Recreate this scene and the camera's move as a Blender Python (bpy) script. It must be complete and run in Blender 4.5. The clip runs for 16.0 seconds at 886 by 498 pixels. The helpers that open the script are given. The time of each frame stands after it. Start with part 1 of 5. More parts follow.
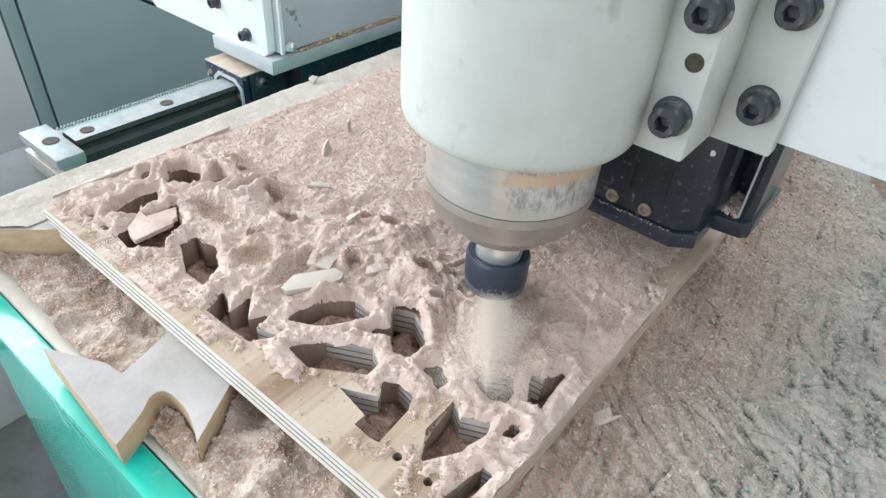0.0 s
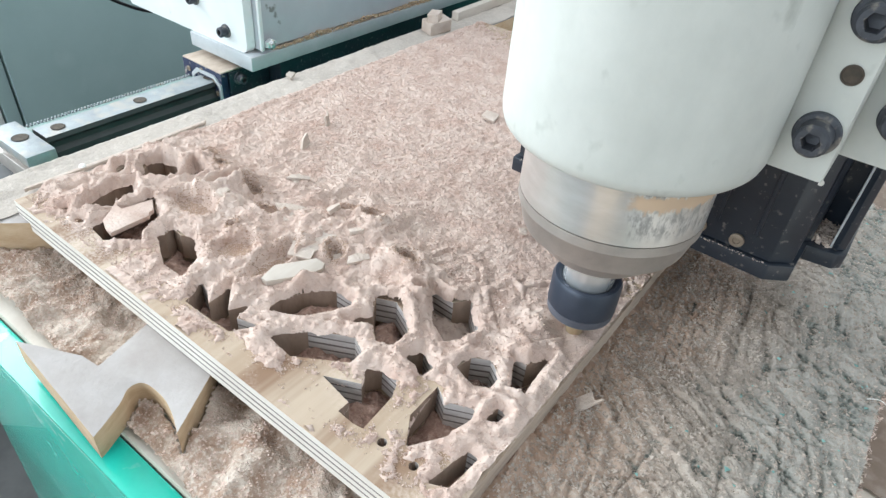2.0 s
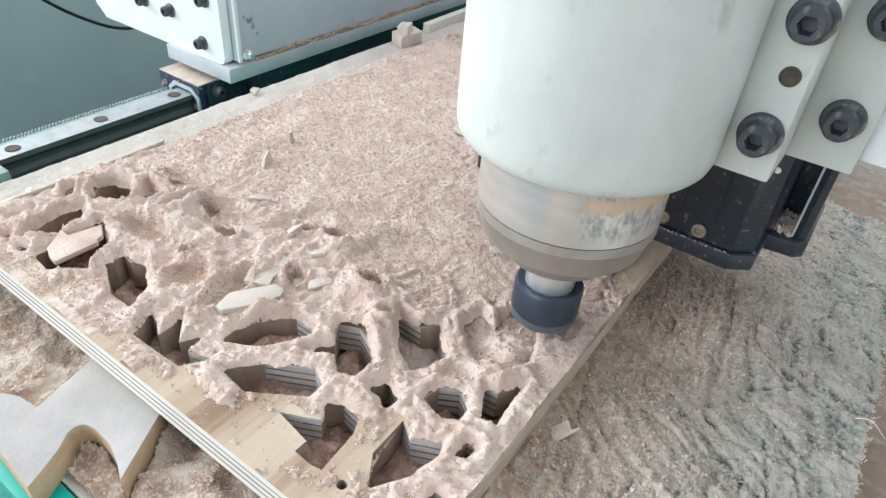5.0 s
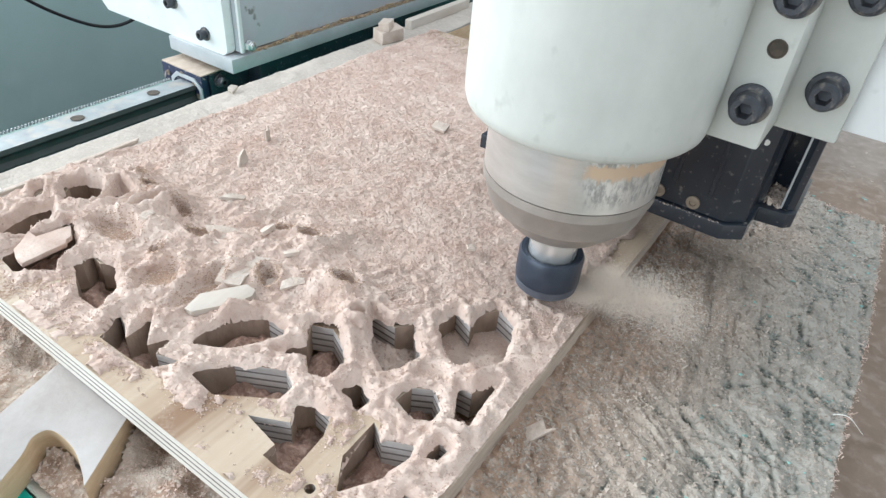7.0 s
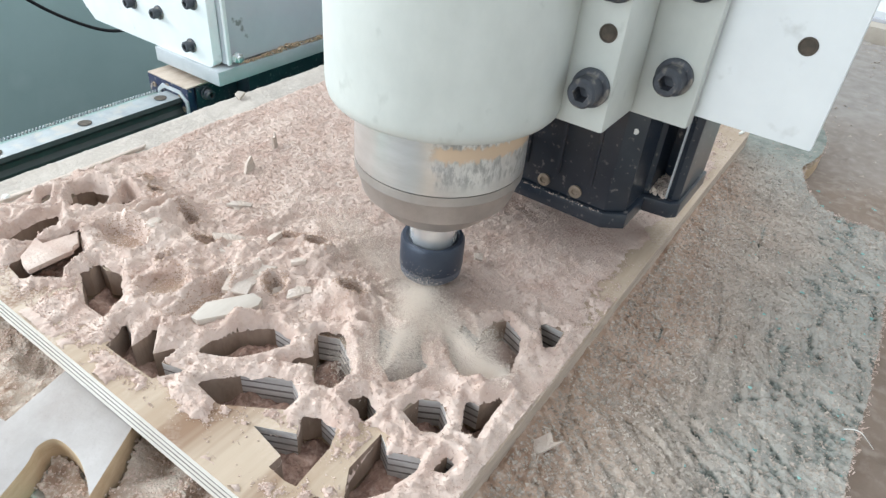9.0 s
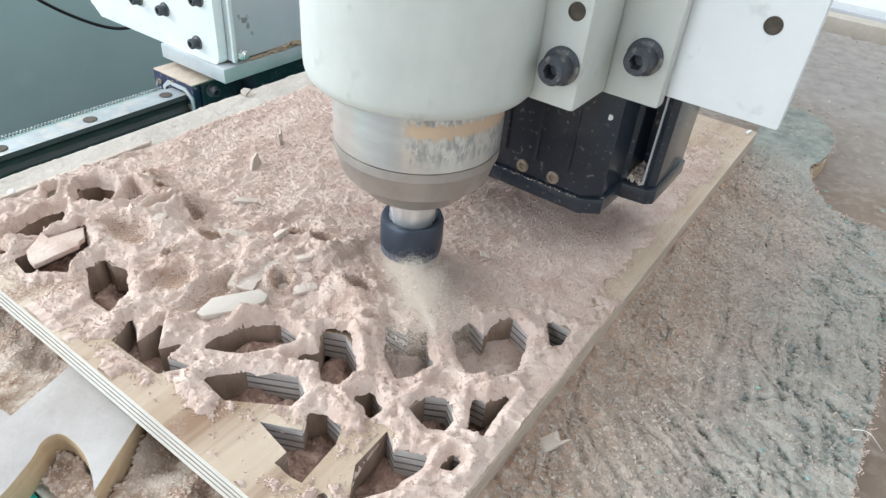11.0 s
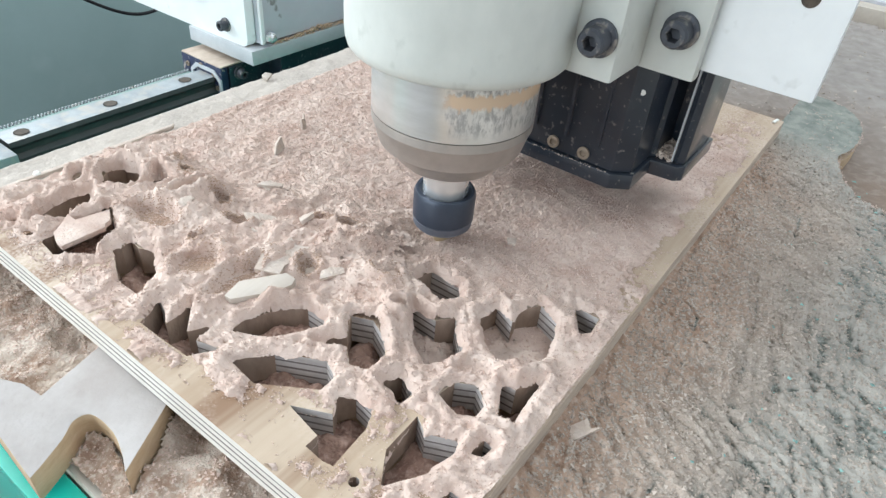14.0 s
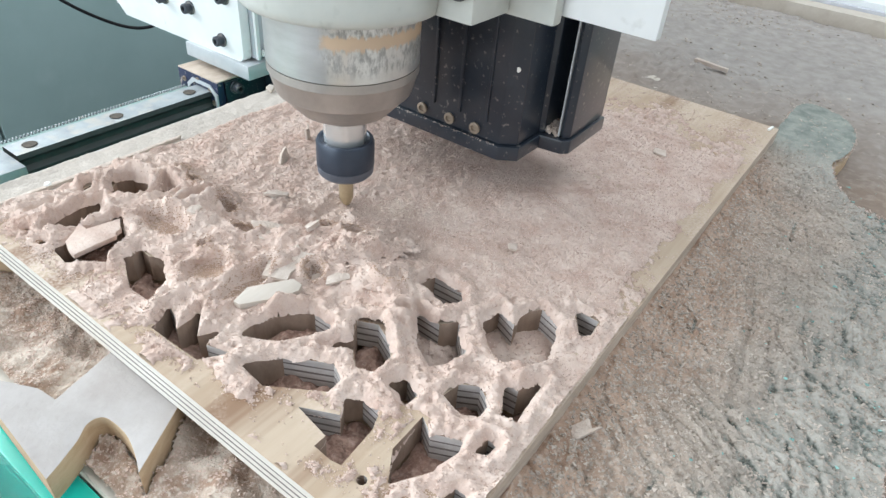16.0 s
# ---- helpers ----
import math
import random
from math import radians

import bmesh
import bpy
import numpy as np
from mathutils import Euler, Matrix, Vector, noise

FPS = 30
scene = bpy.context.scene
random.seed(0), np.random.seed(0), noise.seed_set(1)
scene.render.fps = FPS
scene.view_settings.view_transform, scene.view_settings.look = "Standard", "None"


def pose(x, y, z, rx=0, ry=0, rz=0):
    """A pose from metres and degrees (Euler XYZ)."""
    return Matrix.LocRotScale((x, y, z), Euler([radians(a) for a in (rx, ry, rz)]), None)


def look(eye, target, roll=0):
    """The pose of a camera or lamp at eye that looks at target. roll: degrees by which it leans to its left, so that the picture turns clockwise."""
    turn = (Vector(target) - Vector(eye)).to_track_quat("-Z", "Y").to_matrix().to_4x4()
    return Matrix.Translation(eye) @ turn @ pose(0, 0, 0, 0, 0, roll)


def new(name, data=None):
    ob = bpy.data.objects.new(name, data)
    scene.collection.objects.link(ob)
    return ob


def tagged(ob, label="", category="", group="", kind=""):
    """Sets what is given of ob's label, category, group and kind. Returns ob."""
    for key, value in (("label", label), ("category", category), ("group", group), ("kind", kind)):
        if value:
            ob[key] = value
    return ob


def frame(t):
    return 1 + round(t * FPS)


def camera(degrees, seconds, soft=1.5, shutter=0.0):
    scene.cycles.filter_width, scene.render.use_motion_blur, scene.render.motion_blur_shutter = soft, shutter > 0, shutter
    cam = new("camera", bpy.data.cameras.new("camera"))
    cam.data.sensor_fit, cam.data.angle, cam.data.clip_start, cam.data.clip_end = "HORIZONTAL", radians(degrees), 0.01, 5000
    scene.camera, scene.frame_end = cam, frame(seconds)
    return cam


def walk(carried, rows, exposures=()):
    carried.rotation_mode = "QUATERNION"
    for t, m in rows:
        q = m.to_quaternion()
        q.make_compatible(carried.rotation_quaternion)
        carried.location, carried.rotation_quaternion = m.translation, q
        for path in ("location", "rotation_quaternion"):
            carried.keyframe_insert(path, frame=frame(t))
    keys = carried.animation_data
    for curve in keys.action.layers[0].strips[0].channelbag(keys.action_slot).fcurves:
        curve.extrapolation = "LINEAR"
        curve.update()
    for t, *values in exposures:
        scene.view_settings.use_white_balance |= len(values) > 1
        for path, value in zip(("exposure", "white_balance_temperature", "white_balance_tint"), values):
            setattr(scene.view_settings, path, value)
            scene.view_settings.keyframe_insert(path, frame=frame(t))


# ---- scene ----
cam = camera(68.7, 16.0, soft=1.4)
PATH = [
    (0, (0.2757, -0.0738, 0.1843), (-0.1954, 0.5516, -0.4377), 4.36),
    (0.5, (0.2745, -0.0730, 0.1847), (-0.1906, 0.5604, -0.4338), 4.74),
    (1, (0.2747, -0.0761, 0.1831), (-0.1866, 0.5590, -0.4365), 4.80),
    (1.5, (0.2752, -0.0759, 0.1795), (-0.1800, 0.5657, -0.4378), 5.17),
    (2, (0.2768, -0.0785, 0.1791), (-0.1688, 0.5749, -0.4327), 5.57),
    (2.5, (0.2790, -0.0716, 0.1732), (-0.1485, 0.5938, -0.4386), 5.89),
    (3, (0.2780, -0.0671, 0.1737), (-0.1519, 0.6019, -0.4326), 5.46),
    (3.5, (0.2764, -0.0650, 0.1741), (-0.1561, 0.6062, -0.4279), 5.31),
    (4, (0.2744, -0.0648, 0.1746), (-0.1624, 0.6080, -0.4226), 5.10),
    (6.5, (0.2782, -0.0600, 0.1740), (-0.1482, 0.6203, -0.4221), 5.34),
    (7, (0.2791, -0.0580, 0.1733), (-0.1448, 0.6226, -0.4243), 5.25),
    (7.5, (0.2790, -0.0576, 0.1738), (-0.1447, 0.6262, -0.4202), 5.42),
    (8, (0.2792, -0.0560, 0.1729), (-0.1438, 0.6256, -0.4242), 5.55),
    (8.5, (0.2776, -0.0570, 0.1732), (-0.1487, 0.6248, -0.4212), 5.58),
    (9, (0.2766, -0.0571, 0.1741), (-0.1544, 0.6233, -0.4187), 5.38),
    (11.5, (0.2743, -0.0585, 0.1723), (-0.1607, 0.6197, -0.4200), 5.58),
    (12, (0.2719, -0.0603, 0.1733), (-0.1671, 0.6175, -0.4165), 5.47),
    (12.5, (0.2710, -0.0611, 0.1707), (-0.1661, 0.6087, -0.4295), 5.89),
    (13, (0.2701, -0.0619, 0.1709), (-0.1715, 0.6065, -0.4276), 5.87),
    (13.5, (0.2694, -0.0610, 0.1701), (-0.1687, 0.6064, -0.4323), 5.95),
    (14, (0.2695, -0.0613, 0.1692), (-0.1696, 0.6023, -0.4364), 5.66),
    (14.5, (0.2720, -0.0616, 0.1682), (-0.1664, 0.6040, -0.4356), 5.73),
    (15, (0.2742, -0.0635, 0.1693), (-0.1589, 0.6081, -0.4319), 6.08),
    (15.5, (0.2739, -0.0650, 0.1707), (-0.1658, 0.6066, -0.4258), 5.60),
    (16, (0.2720, -0.0666, 0.1713), (-0.1738, 0.6039, -0.4217), 5.19),
]
walk(cam, [(t, look(eye, target, roll)) for t, eye, target, roll in PATH])

# ---- light: an overcast day through the wide shop door and one window, plus added fill ----
world = bpy.data.worlds.new("sky")
scene.world = world
world.use_nodes = True
_sky = world.node_tree.nodes.new("ShaderNodeTexSky")
_sky.sky_type, _sky.sun_disc, _sky.sun_elevation, _sky.sun_rotation = "NISHITA", False, radians(50), radians(200)
world.node_tree.links.new(_sky.outputs[0], world.node_tree.nodes["Background"].inputs[0])
world.node_tree.nodes["Background"].inputs[1].default_value = 0.15


def area_lamp(name, eye, target, w, h, watts, color):
    lamp = bpy.data.lights.new(name, "AREA")
    lamp.shape, lamp.size, lamp.size_y, lamp.energy, lamp.color = "RECTANGLE", w, h, watts, color
    new(name, lamp).matrix_world = look(eye, target)


COOL = (0.845, 0.945, 1.0)
area_lamp("west_window_daylight", (-2.42, -0.35, 1.32), (0, 0.2, 0.0), 2.6, 1.35, 122, COOL)
area_lamp("door_daylight", (-1.1, -2.42, 0.75), (-0.9, 0, 0.3), 3.2, 2.2, 70, COOL)
# unseen overhead lamp, added to brighten the upward faces
area_lamp("added_roof_fill", (0.5, 0.55, 2.25), (0.5, 0.5501, 0), 2.2, 1.7, 40, COOL)
# unseen weak lamp, added to fill the faces on the east side
area_lamp("added_east_fill", (2.42, 0.6, 1.2), (0, 0.2, 0.1), 2.2, 1.3, 11, COOL)


# ---- materials ----
def mat(name, base, rough=0.6, metal=0.0, dark=None, scale=60.0, bump=0.0, bump_scale=300.0, stretch=(1, 1, 1), spread=(0.35, 0.65), fine=None, coat=0.0, island=0.0):
    m = bpy.data.materials.new(name)
    m.use_nodes = True
    nt = m.node_tree
    n, l = nt.nodes, nt.links
    b = n["Principled BSDF"]
    b.inputs["Roughness"].default_value, b.inputs["Metallic"].default_value = rough, metal
    b.inputs["Coat Weight"].default_value = coat
    co = n.new("ShaderNodeTexCoord")
    mp = n.new("ShaderNodeMapping")
    mp.inputs["Scale"].default_value = stretch
    l.new(co.outputs["Object"], mp.inputs[0])
    col = None
    if dark:
        tx = n.new("ShaderNodeTexNoise")
        tx.inputs["Scale"].default_value, tx.inputs["Detail"].default_value, tx.inputs["Roughness"].default_value = scale, 8, 0.65
        l.new(mp.outputs[0], tx.inputs["Vector"])
        r = n.new("ShaderNodeValToRGB")
        r.color_ramp.elements[0].position, r.color_ramp.elements[1].position = spread
        r.color_ramp.elements[0].color, r.color_ramp.elements[1].color = (*dark, 1), (*base, 1)
        l.new(tx.outputs["Fac"], r.inputs[0])
        col = r.outputs[0]
        if fine:
            t2 = n.new("ShaderNodeTexNoise")
            t2.inputs["Scale"].default_value, t2.inputs["Detail"].default_value = fine[0], 4
            l.new(mp.outputs[0], t2.inputs["Vector"])
            r2 = n.new("ShaderNodeMapRange")
            r2.inputs[1].default_value, r2.inputs[2].default_value = fine[1], fine[2]
            l.new(t2.outputs["Fac"], r2.inputs[0])
            mx = n.new("ShaderNodeMix")
            mx.data_type = "RGBA"
            l.new(r2.outputs[0], mx.inputs[0])
            l.new(col, mx.inputs[6])
            mx.inputs[7].default_value = (*fine[3], 1)
            col = mx.outputs[2]
    if col is None:
        rgb = n.new("ShaderNodeRGB")
        rgb.outputs[0].default_value = (*base, 1)
        col = rgb.outputs[0]
    if island:
        g = n.new("ShaderNodeNewGeometry")
        hs = n.new("ShaderNodeHueSaturation")
        mr = n.new("ShaderNodeMapRange")
        mr.inputs[3].default_value, mr.inputs[4].default_value = 1 - island, 1 + island
        l.new(g.outputs["Random Per Island"], mr.inputs[0])
        l.new(mr.outputs[0], hs.inputs["Value"])
        l.new(col, hs.inputs["Color"])
        col = hs.outputs[0]
    l.new(col, b.inputs["Base Color"])
    if bump:
        t3 = n.new("ShaderNodeTexNoise")
        t3.inputs["Scale"].default_value, t3.inputs["Detail"].default_value = bump_scale, 6
        l.new(mp.outputs[0], t3.inputs["Vector"])
        bp = n.new("ShaderNodeBump")
        bp.inputs["Strength"].default_value, bp.inputs["Distance"].default_value = bump, 0.001
        l.new(t3.outputs["Fac"], bp.inputs["Height"])
        l.new(bp.outputs[0], b.inputs["Normal"])
    return m


SAWDUST = mat("sawdust", (0.645, 0.51, 0.44), 0.95, dark=(0.485, 0.335, 0.275), scale=65, spread=(0.34, 0.60), bump=0.6, bump_scale=600, fine=(420, 0.52, 0.80, (0.585, 0.44, 0.36)))
CRUMB = mat("sawdust_crumbs", (0.66, 0.525, 0.455), 0.95, dark=(0.535, 0.385, 0.32), scale=60, island=0.08)
# reddish dust, its colour darkened to deepen the shade inside the cut-outs
SHADED_POCKET_DUST = mat("shaded_pocket_sawdust", (0.42, 0.265, 0.205), 0.95, dark=(0.21, 0.11, 0.08), scale=90, bump=1.0, bump_scale=800, fine=(600, 0.5, 0.75, (0.50, 0.34, 0.275)))


def filmed_pine():
    """Streaked pine veneer under an uneven film of fine dust."""
    m = mat("pine_veneer", (0.50, 0.385, 0.285), 0.7, dark=(0.40, 0.285, 0.195), scale=50, stretch=(1, 0.05, 1), spread=(0.38, 0.58), bump=0.25, bump_scale=400, fine=(55, 0.53, 0.62, (0.25, 0.145, 0.085)))
    n, l = m.node_tree.nodes, m.node_tree.links
    b = n["Principled BSDF"]
    bare = b.inputs["Base Color"].links[0].from_socket
    co = n.new("ShaderNodeTexCoord")
    fac = None
    for scale, lo, hi in ((38, 0.44, 0.78), (900, 0.38, 0.60)):
        t = n.new("ShaderNodeTexNoise")
        t.inputs["Scale"].default_value, t.inputs["Detail"].default_value = scale, 6
        l.new(co.outputs["Object"], t.inputs["Vector"])
        r = n.new("ShaderNodeMapRange")
        r.inputs[1].default_value, r.inputs[2].default_value = lo, hi
        l.new(t.outputs["Fac"], r.inputs[0])
        if fac is None:
            fac = r.outputs[0]
        else:
            k = n.new("ShaderNodeMath")
            k.operation = "MULTIPLY"
            l.new(fac, k.inputs[0])
            l.new(r.outputs[0], k.inputs[1])
            fac = k.outputs[0]
    x = n.new("ShaderNodeMix")
    x.data_type = "RGBA"
    l.new(fac, x.inputs[0])
    l.new(bare, x.inputs[6])
    x.inputs[7].default_value = (0.62, 0.50, 0.42, 1)
    l.new(x.outputs[2], b.inputs["Base Color"])
    return m


PINE = filmed_pine()
PLY_LIGHT = mat("pale_ply", (0.60, 0.555, 0.53), 0.75, dark=(0.43, 0.385, 0.36), scale=90, stretch=(1, 1, 2.5), spread=(0.34, 0.6), bump=0.3, bump_scale=900)
# lighter copy of the pale ply: light on the front edge, as colour
LIT_PLY_EDGE = mat("lit_cut_edge", (0.80, 0.76, 0.70), 0.65, dark=(0.70, 0.65, 0.59), scale=90, stretch=(0.3, 1, 1), bump=0.1, bump_scale=700)
DUSTY_EDGE = mat("dusty_panel_edge", (0.60, 0.49, 0.40), 0.9, dark=(0.46, 0.36, 0.285), scale=120, stretch=(1, 0.4, 3), bump=0.4, bump_scale=900)
OCHRE = mat("ochre_sawdust", (0.58, 0.43, 0.30), 0.95, dark=(0.47, 0.33, 0.22), scale=150, island=0.12, bump=0.5, bump_scale=900)
PLY_DARK = mat("dark_ply", (0.24, 0.205, 0.195), 0.75, dark=(0.14, 0.11, 0.10), scale=90, bump=0.2, bump_scale=900)
CHIP = mat("offcut_wood", (0.64, 0.54, 0.47), 0.9, dark=(0.52, 0.41, 0.34), scale=110, bump=0.8, bump_scale=800)
CLEAN_CHIP = mat("clean_offcut_wood", (0.60, 0.535, 0.475), 0.7, dark=(0.50, 0.425, 0.36), scale=60, stretch=(1, 0.2, 1), bump=0.2, bump_scale=500)


def caked_board():
    """Warm sawdust trodden over a dark speckled board, browner beside the panel, bare in the hollows, where the colour
    also paints crevice shade.
    """
    m = mat("scored_spoilboard", (0.46, 0.32, 0.24), 0.95, dark=(0.34, 0.22, 0.155), scale=40, bump=1.0, bump_scale=700, spread=(0.36, 0.62), fine=(420, 0.5, 0.75, (0.57, 0.465, 0.39)))
    nt = m.node_tree
    n, l = nt.nodes, nt.links
    b = n["Principled BSDF"]
    warm = b.inputs["Base Color"].links[0].from_socket

    def noise(scale, detail):
        t = n.new("ShaderNodeTexNoise")
        t.inputs["Scale"].default_value, t.inputs["Detail"].default_value = scale, detail
        l.new(co.outputs["Object"], t.inputs["Vector"])
        return t.outputs["Fac"]

    def ranged(source, lo, hi):
        r = n.new("ShaderNodeMapRange")
        r.inputs[1].default_value, r.inputs[2].default_value = lo, hi
        l.new(source, r.inputs[0])
        return r.outputs[0]

    def ramp(source, lo, hi, c0, c1):
        r = n.new("ShaderNodeValToRGB")
        r.color_ramp.elements[0].position, r.color_ramp.elements[1].position = lo, hi
        r.color_ramp.elements[0].color, r.color_ramp.elements[1].color = (*c0, 1), (*c1, 1)
        l.new(source, r.inputs[0])
        return r.outputs[0]

    def mixed(fac, a, c):
        x = n.new("ShaderNodeMix")
        x.data_type = "RGBA"
        l.new(fac, x.inputs[0])
        l.new(a, x.inputs[6])
        l.new(c, x.inputs[7])
        return x.outputs[2]

    co = n.new("ShaderNodeTexCoord")
    xyz = n.new("ShaderNodeSeparateXYZ")
    l.new(co.outputs["Object"], xyz.inputs[0])
    wander = n.new("ShaderNodeMath")
    wander.operation = "MULTIPLY_ADD"
    wander.inputs[1].default_value = 0.06
    l.new(noise(22, 4), wander.inputs[0])
    l.new(xyz.outputs["X"], wander.inputs[2])
    far = n.new("ShaderNodeMath")
    far.operation = "MULTIPLY_ADD"
    far.inputs[1].default_value = 0.05
    l.new(ranged(xyz.outputs["Y"], 0.27, 0.37), far.inputs[0])
    l.new(wander.outputs[0], far.inputs[2])
    grey = ramp(noise(60, 6), 0.35, 0.65, (0.315, 0.295, 0.26), (0.455, 0.415, 0.365))
    # speckled bare board, darkened so that low spots look like shaded crevices
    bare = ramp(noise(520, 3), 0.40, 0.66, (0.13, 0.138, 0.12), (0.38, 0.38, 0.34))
    green = ramp(noise(130, 6), 0.35, 0.65, (0.20, 0.22, 0.195), (0.33, 0.335, 0.295))
    end = n.new("ShaderNodeMath")
    end.operation = "MULTIPLY_ADD"
    end.inputs[1].default_value = 0.05
    l.new(noise(40, 5), end.inputs[0])
    l.new(xyz.outputs["Y"], end.inputs[2])
    cake = mixed(ranged(end.outputs[0], 0.345, 0.395), mixed(ranged(far.outputs[0], 0.272, 0.325), warm, grey), green)
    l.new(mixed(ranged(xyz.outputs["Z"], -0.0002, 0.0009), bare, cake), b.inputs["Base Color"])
    return m


MAT_TOP = caked_board()
MAT_CRUMB = mat("dull_crumbs", (0.48, 0.405, 0.345), 0.95, dark=(0.38, 0.315, 0.265), scale=45, island=0.22)
SIDE_DUST = mat("pale_side_dust", (0.50, 0.435, 0.38), 0.95, dark=(0.41, 0.355, 0.31), scale=40, bump=0.6, bump_scale=800, fine=(500, 0.5, 0.75, (0.54, 0.475, 0.415)))
# dusty brown wall colour that also holds the shade of the cut-outs
DUSTY_SHADED_WALL = mat("dusty_shaded_cut_wall", (0.36, 0.26, 0.20), 0.9, dark=(0.24, 0.165, 0.12), scale=130, stretch=(1, 1, 0.4), bump=0.3, bump_scale=900)
HEAP = mat("heaped_sawdust", (0.55, 0.45, 0.375), 0.95, dark=(0.33, 0.215, 0.155), scale=75, bump=1.0, bump_scale=900, fine=(600, 0.5, 0.75, (0.62, 0.53, 0.45)), spread=(0.40, 0.62))
FRONT_TOP = mat("dusty_spoilboard", (0.46, 0.42, 0.40), 0.85, dark=(0.38, 0.335, 0.31), scale=45, bump=0.3, bump_scale=600)
CUT_WALL = mat("sawn_board_edge", (0.60, 0.45, 0.30), 0.8, dark=(0.48, 0.33, 0.20), scale=80, stretch=(1, 1, 3), bump=0.2, bump_scale=500)


def dusty_bed():
    """Brown board dust beside the work, paler and greyer farther back."""
    m = mat("dusty_bed", (0.28, 0.21, 0.165), 0.92, dark=(0.20, 0.145, 0.11), scale=40, bump=0.6, bump_scale=220, fine=(160, 0.5, 0.72, (0.33, 0.265, 0.22)))
    n, l = m.node_tree.nodes, m.node_tree.links
    b = n["Principled BSDF"]
    brown = b.inputs["Base Color"].links[0].from_socket
    co = n.new("ShaderNodeTexCoord")
    xyz = n.new("ShaderNodeSeparateXYZ")
    l.new(co.outputs["Object"], xyz.inputs[0])
    t = n.new("ShaderNodeTexNoise")
    t.inputs["Scale"].default_value, t.inputs["Detail"].default_value = 14, 6
    l.new(co.outputs["Object"], t.inputs["Vector"])
    w = n.new("ShaderNodeMath")
    w.operation = "MULTIPLY_ADD"
    w.inputs[1].default_value = 0.16
    l.new(t.outputs["Fac"], w.inputs[0])
    l.new(xyz.outputs["Y"], w.inputs[2])
    r = n.new("ShaderNodeMapRange")
    r.inputs[1].default_value, r.inputs[2].default_value = 0.42, 0.60
    l.new(w.outputs[0], r.inputs[0])
    g = n.new("ShaderNodeTexNoise")
    g.inputs["Scale"].default_value, g.inputs["Detail"].default_value = 90, 6
    l.new(co.outputs["Object"], g.inputs["Vector"])
    pale = n.new("ShaderNodeValToRGB")
    pale.color_ramp.elements[0].position, pale.color_ramp.elements[1].position = 0.35, 0.65
    pale.color_ramp.elements[0].color, pale.color_ramp.elements[1].color = (0.31, 0.275, 0.25, 1), (0.39, 0.35, 0.32, 1)
    l.new(g.outputs["Fac"], pale.inputs[0])
    x = n.new("ShaderNodeMix")
    x.data_type = "RGBA"
    l.new(r.outputs[0], x.inputs[0])
    l.new(brown, x.inputs[6])
    l.new(pale.outputs[0], x.inputs[7])
    l.new(x.outputs[2], b.inputs["Base Color"])
    return m


BED = dusty_bed()
CREAM = mat("cream_board", (0.60, 0.535, 0.46), 0.75, dark=(0.50, 0.43, 0.36), scale=60, bump=0.2, bump_scale=500)
GREEN = mat("green_enamel", (0.02, 0.52, 0.40), 0.25, dark=(0.01, 0.43, 0.33), scale=30, bump=0.05, bump_scale=60, fine=(90, 0.62, 0.72, (0.25, 0.60, 0.52)), coat=0.5)
DUSTY_GREEN = mat("dusty_green_paint", (0.30, 0.40, 0.375), 0.85, dark=(0.22, 0.32, 0.295), scale=60, bump=0.4, bump_scale=700, fine=(160, 0.45, 0.7, (0.32, 0.36, 0.33)))
WHITE = mat("white_enamel", (0.665, 0.67, 0.625), 0.42, dark=(0.56, 0.57, 0.53), scale=24, stretch=(1, 1, 0.7), bump=0.10, bump_scale=60, fine=(130, 0.63, 0.80, (0.45, 0.46, 0.42)), spread=(0.36, 0.64))
HOLLOW = mat("crevice_brown_sawdust", (0.50, 0.36, 0.275), 0.95, dark=(0.40, 0.265, 0.195), scale=150, island=0.12)
WHITE_PLATE = mat("white_powder_coat", (0.86, 0.87, 0.865), 0.42, dark=(0.80, 0.81, 0.81), scale=30, bump=0.05, bump_scale=300, fine=(80, 0.64, 0.76, (0.62, 0.62, 0.60)))
GREYED_WHITE = mat("greyed_white_enamel", (0.60, 0.60, 0.64), 0.5, dark=(0.54, 0.54, 0.58), scale=20, fine=(55, 0.68, 0.72, (0.25, 0.24, 0.24)))


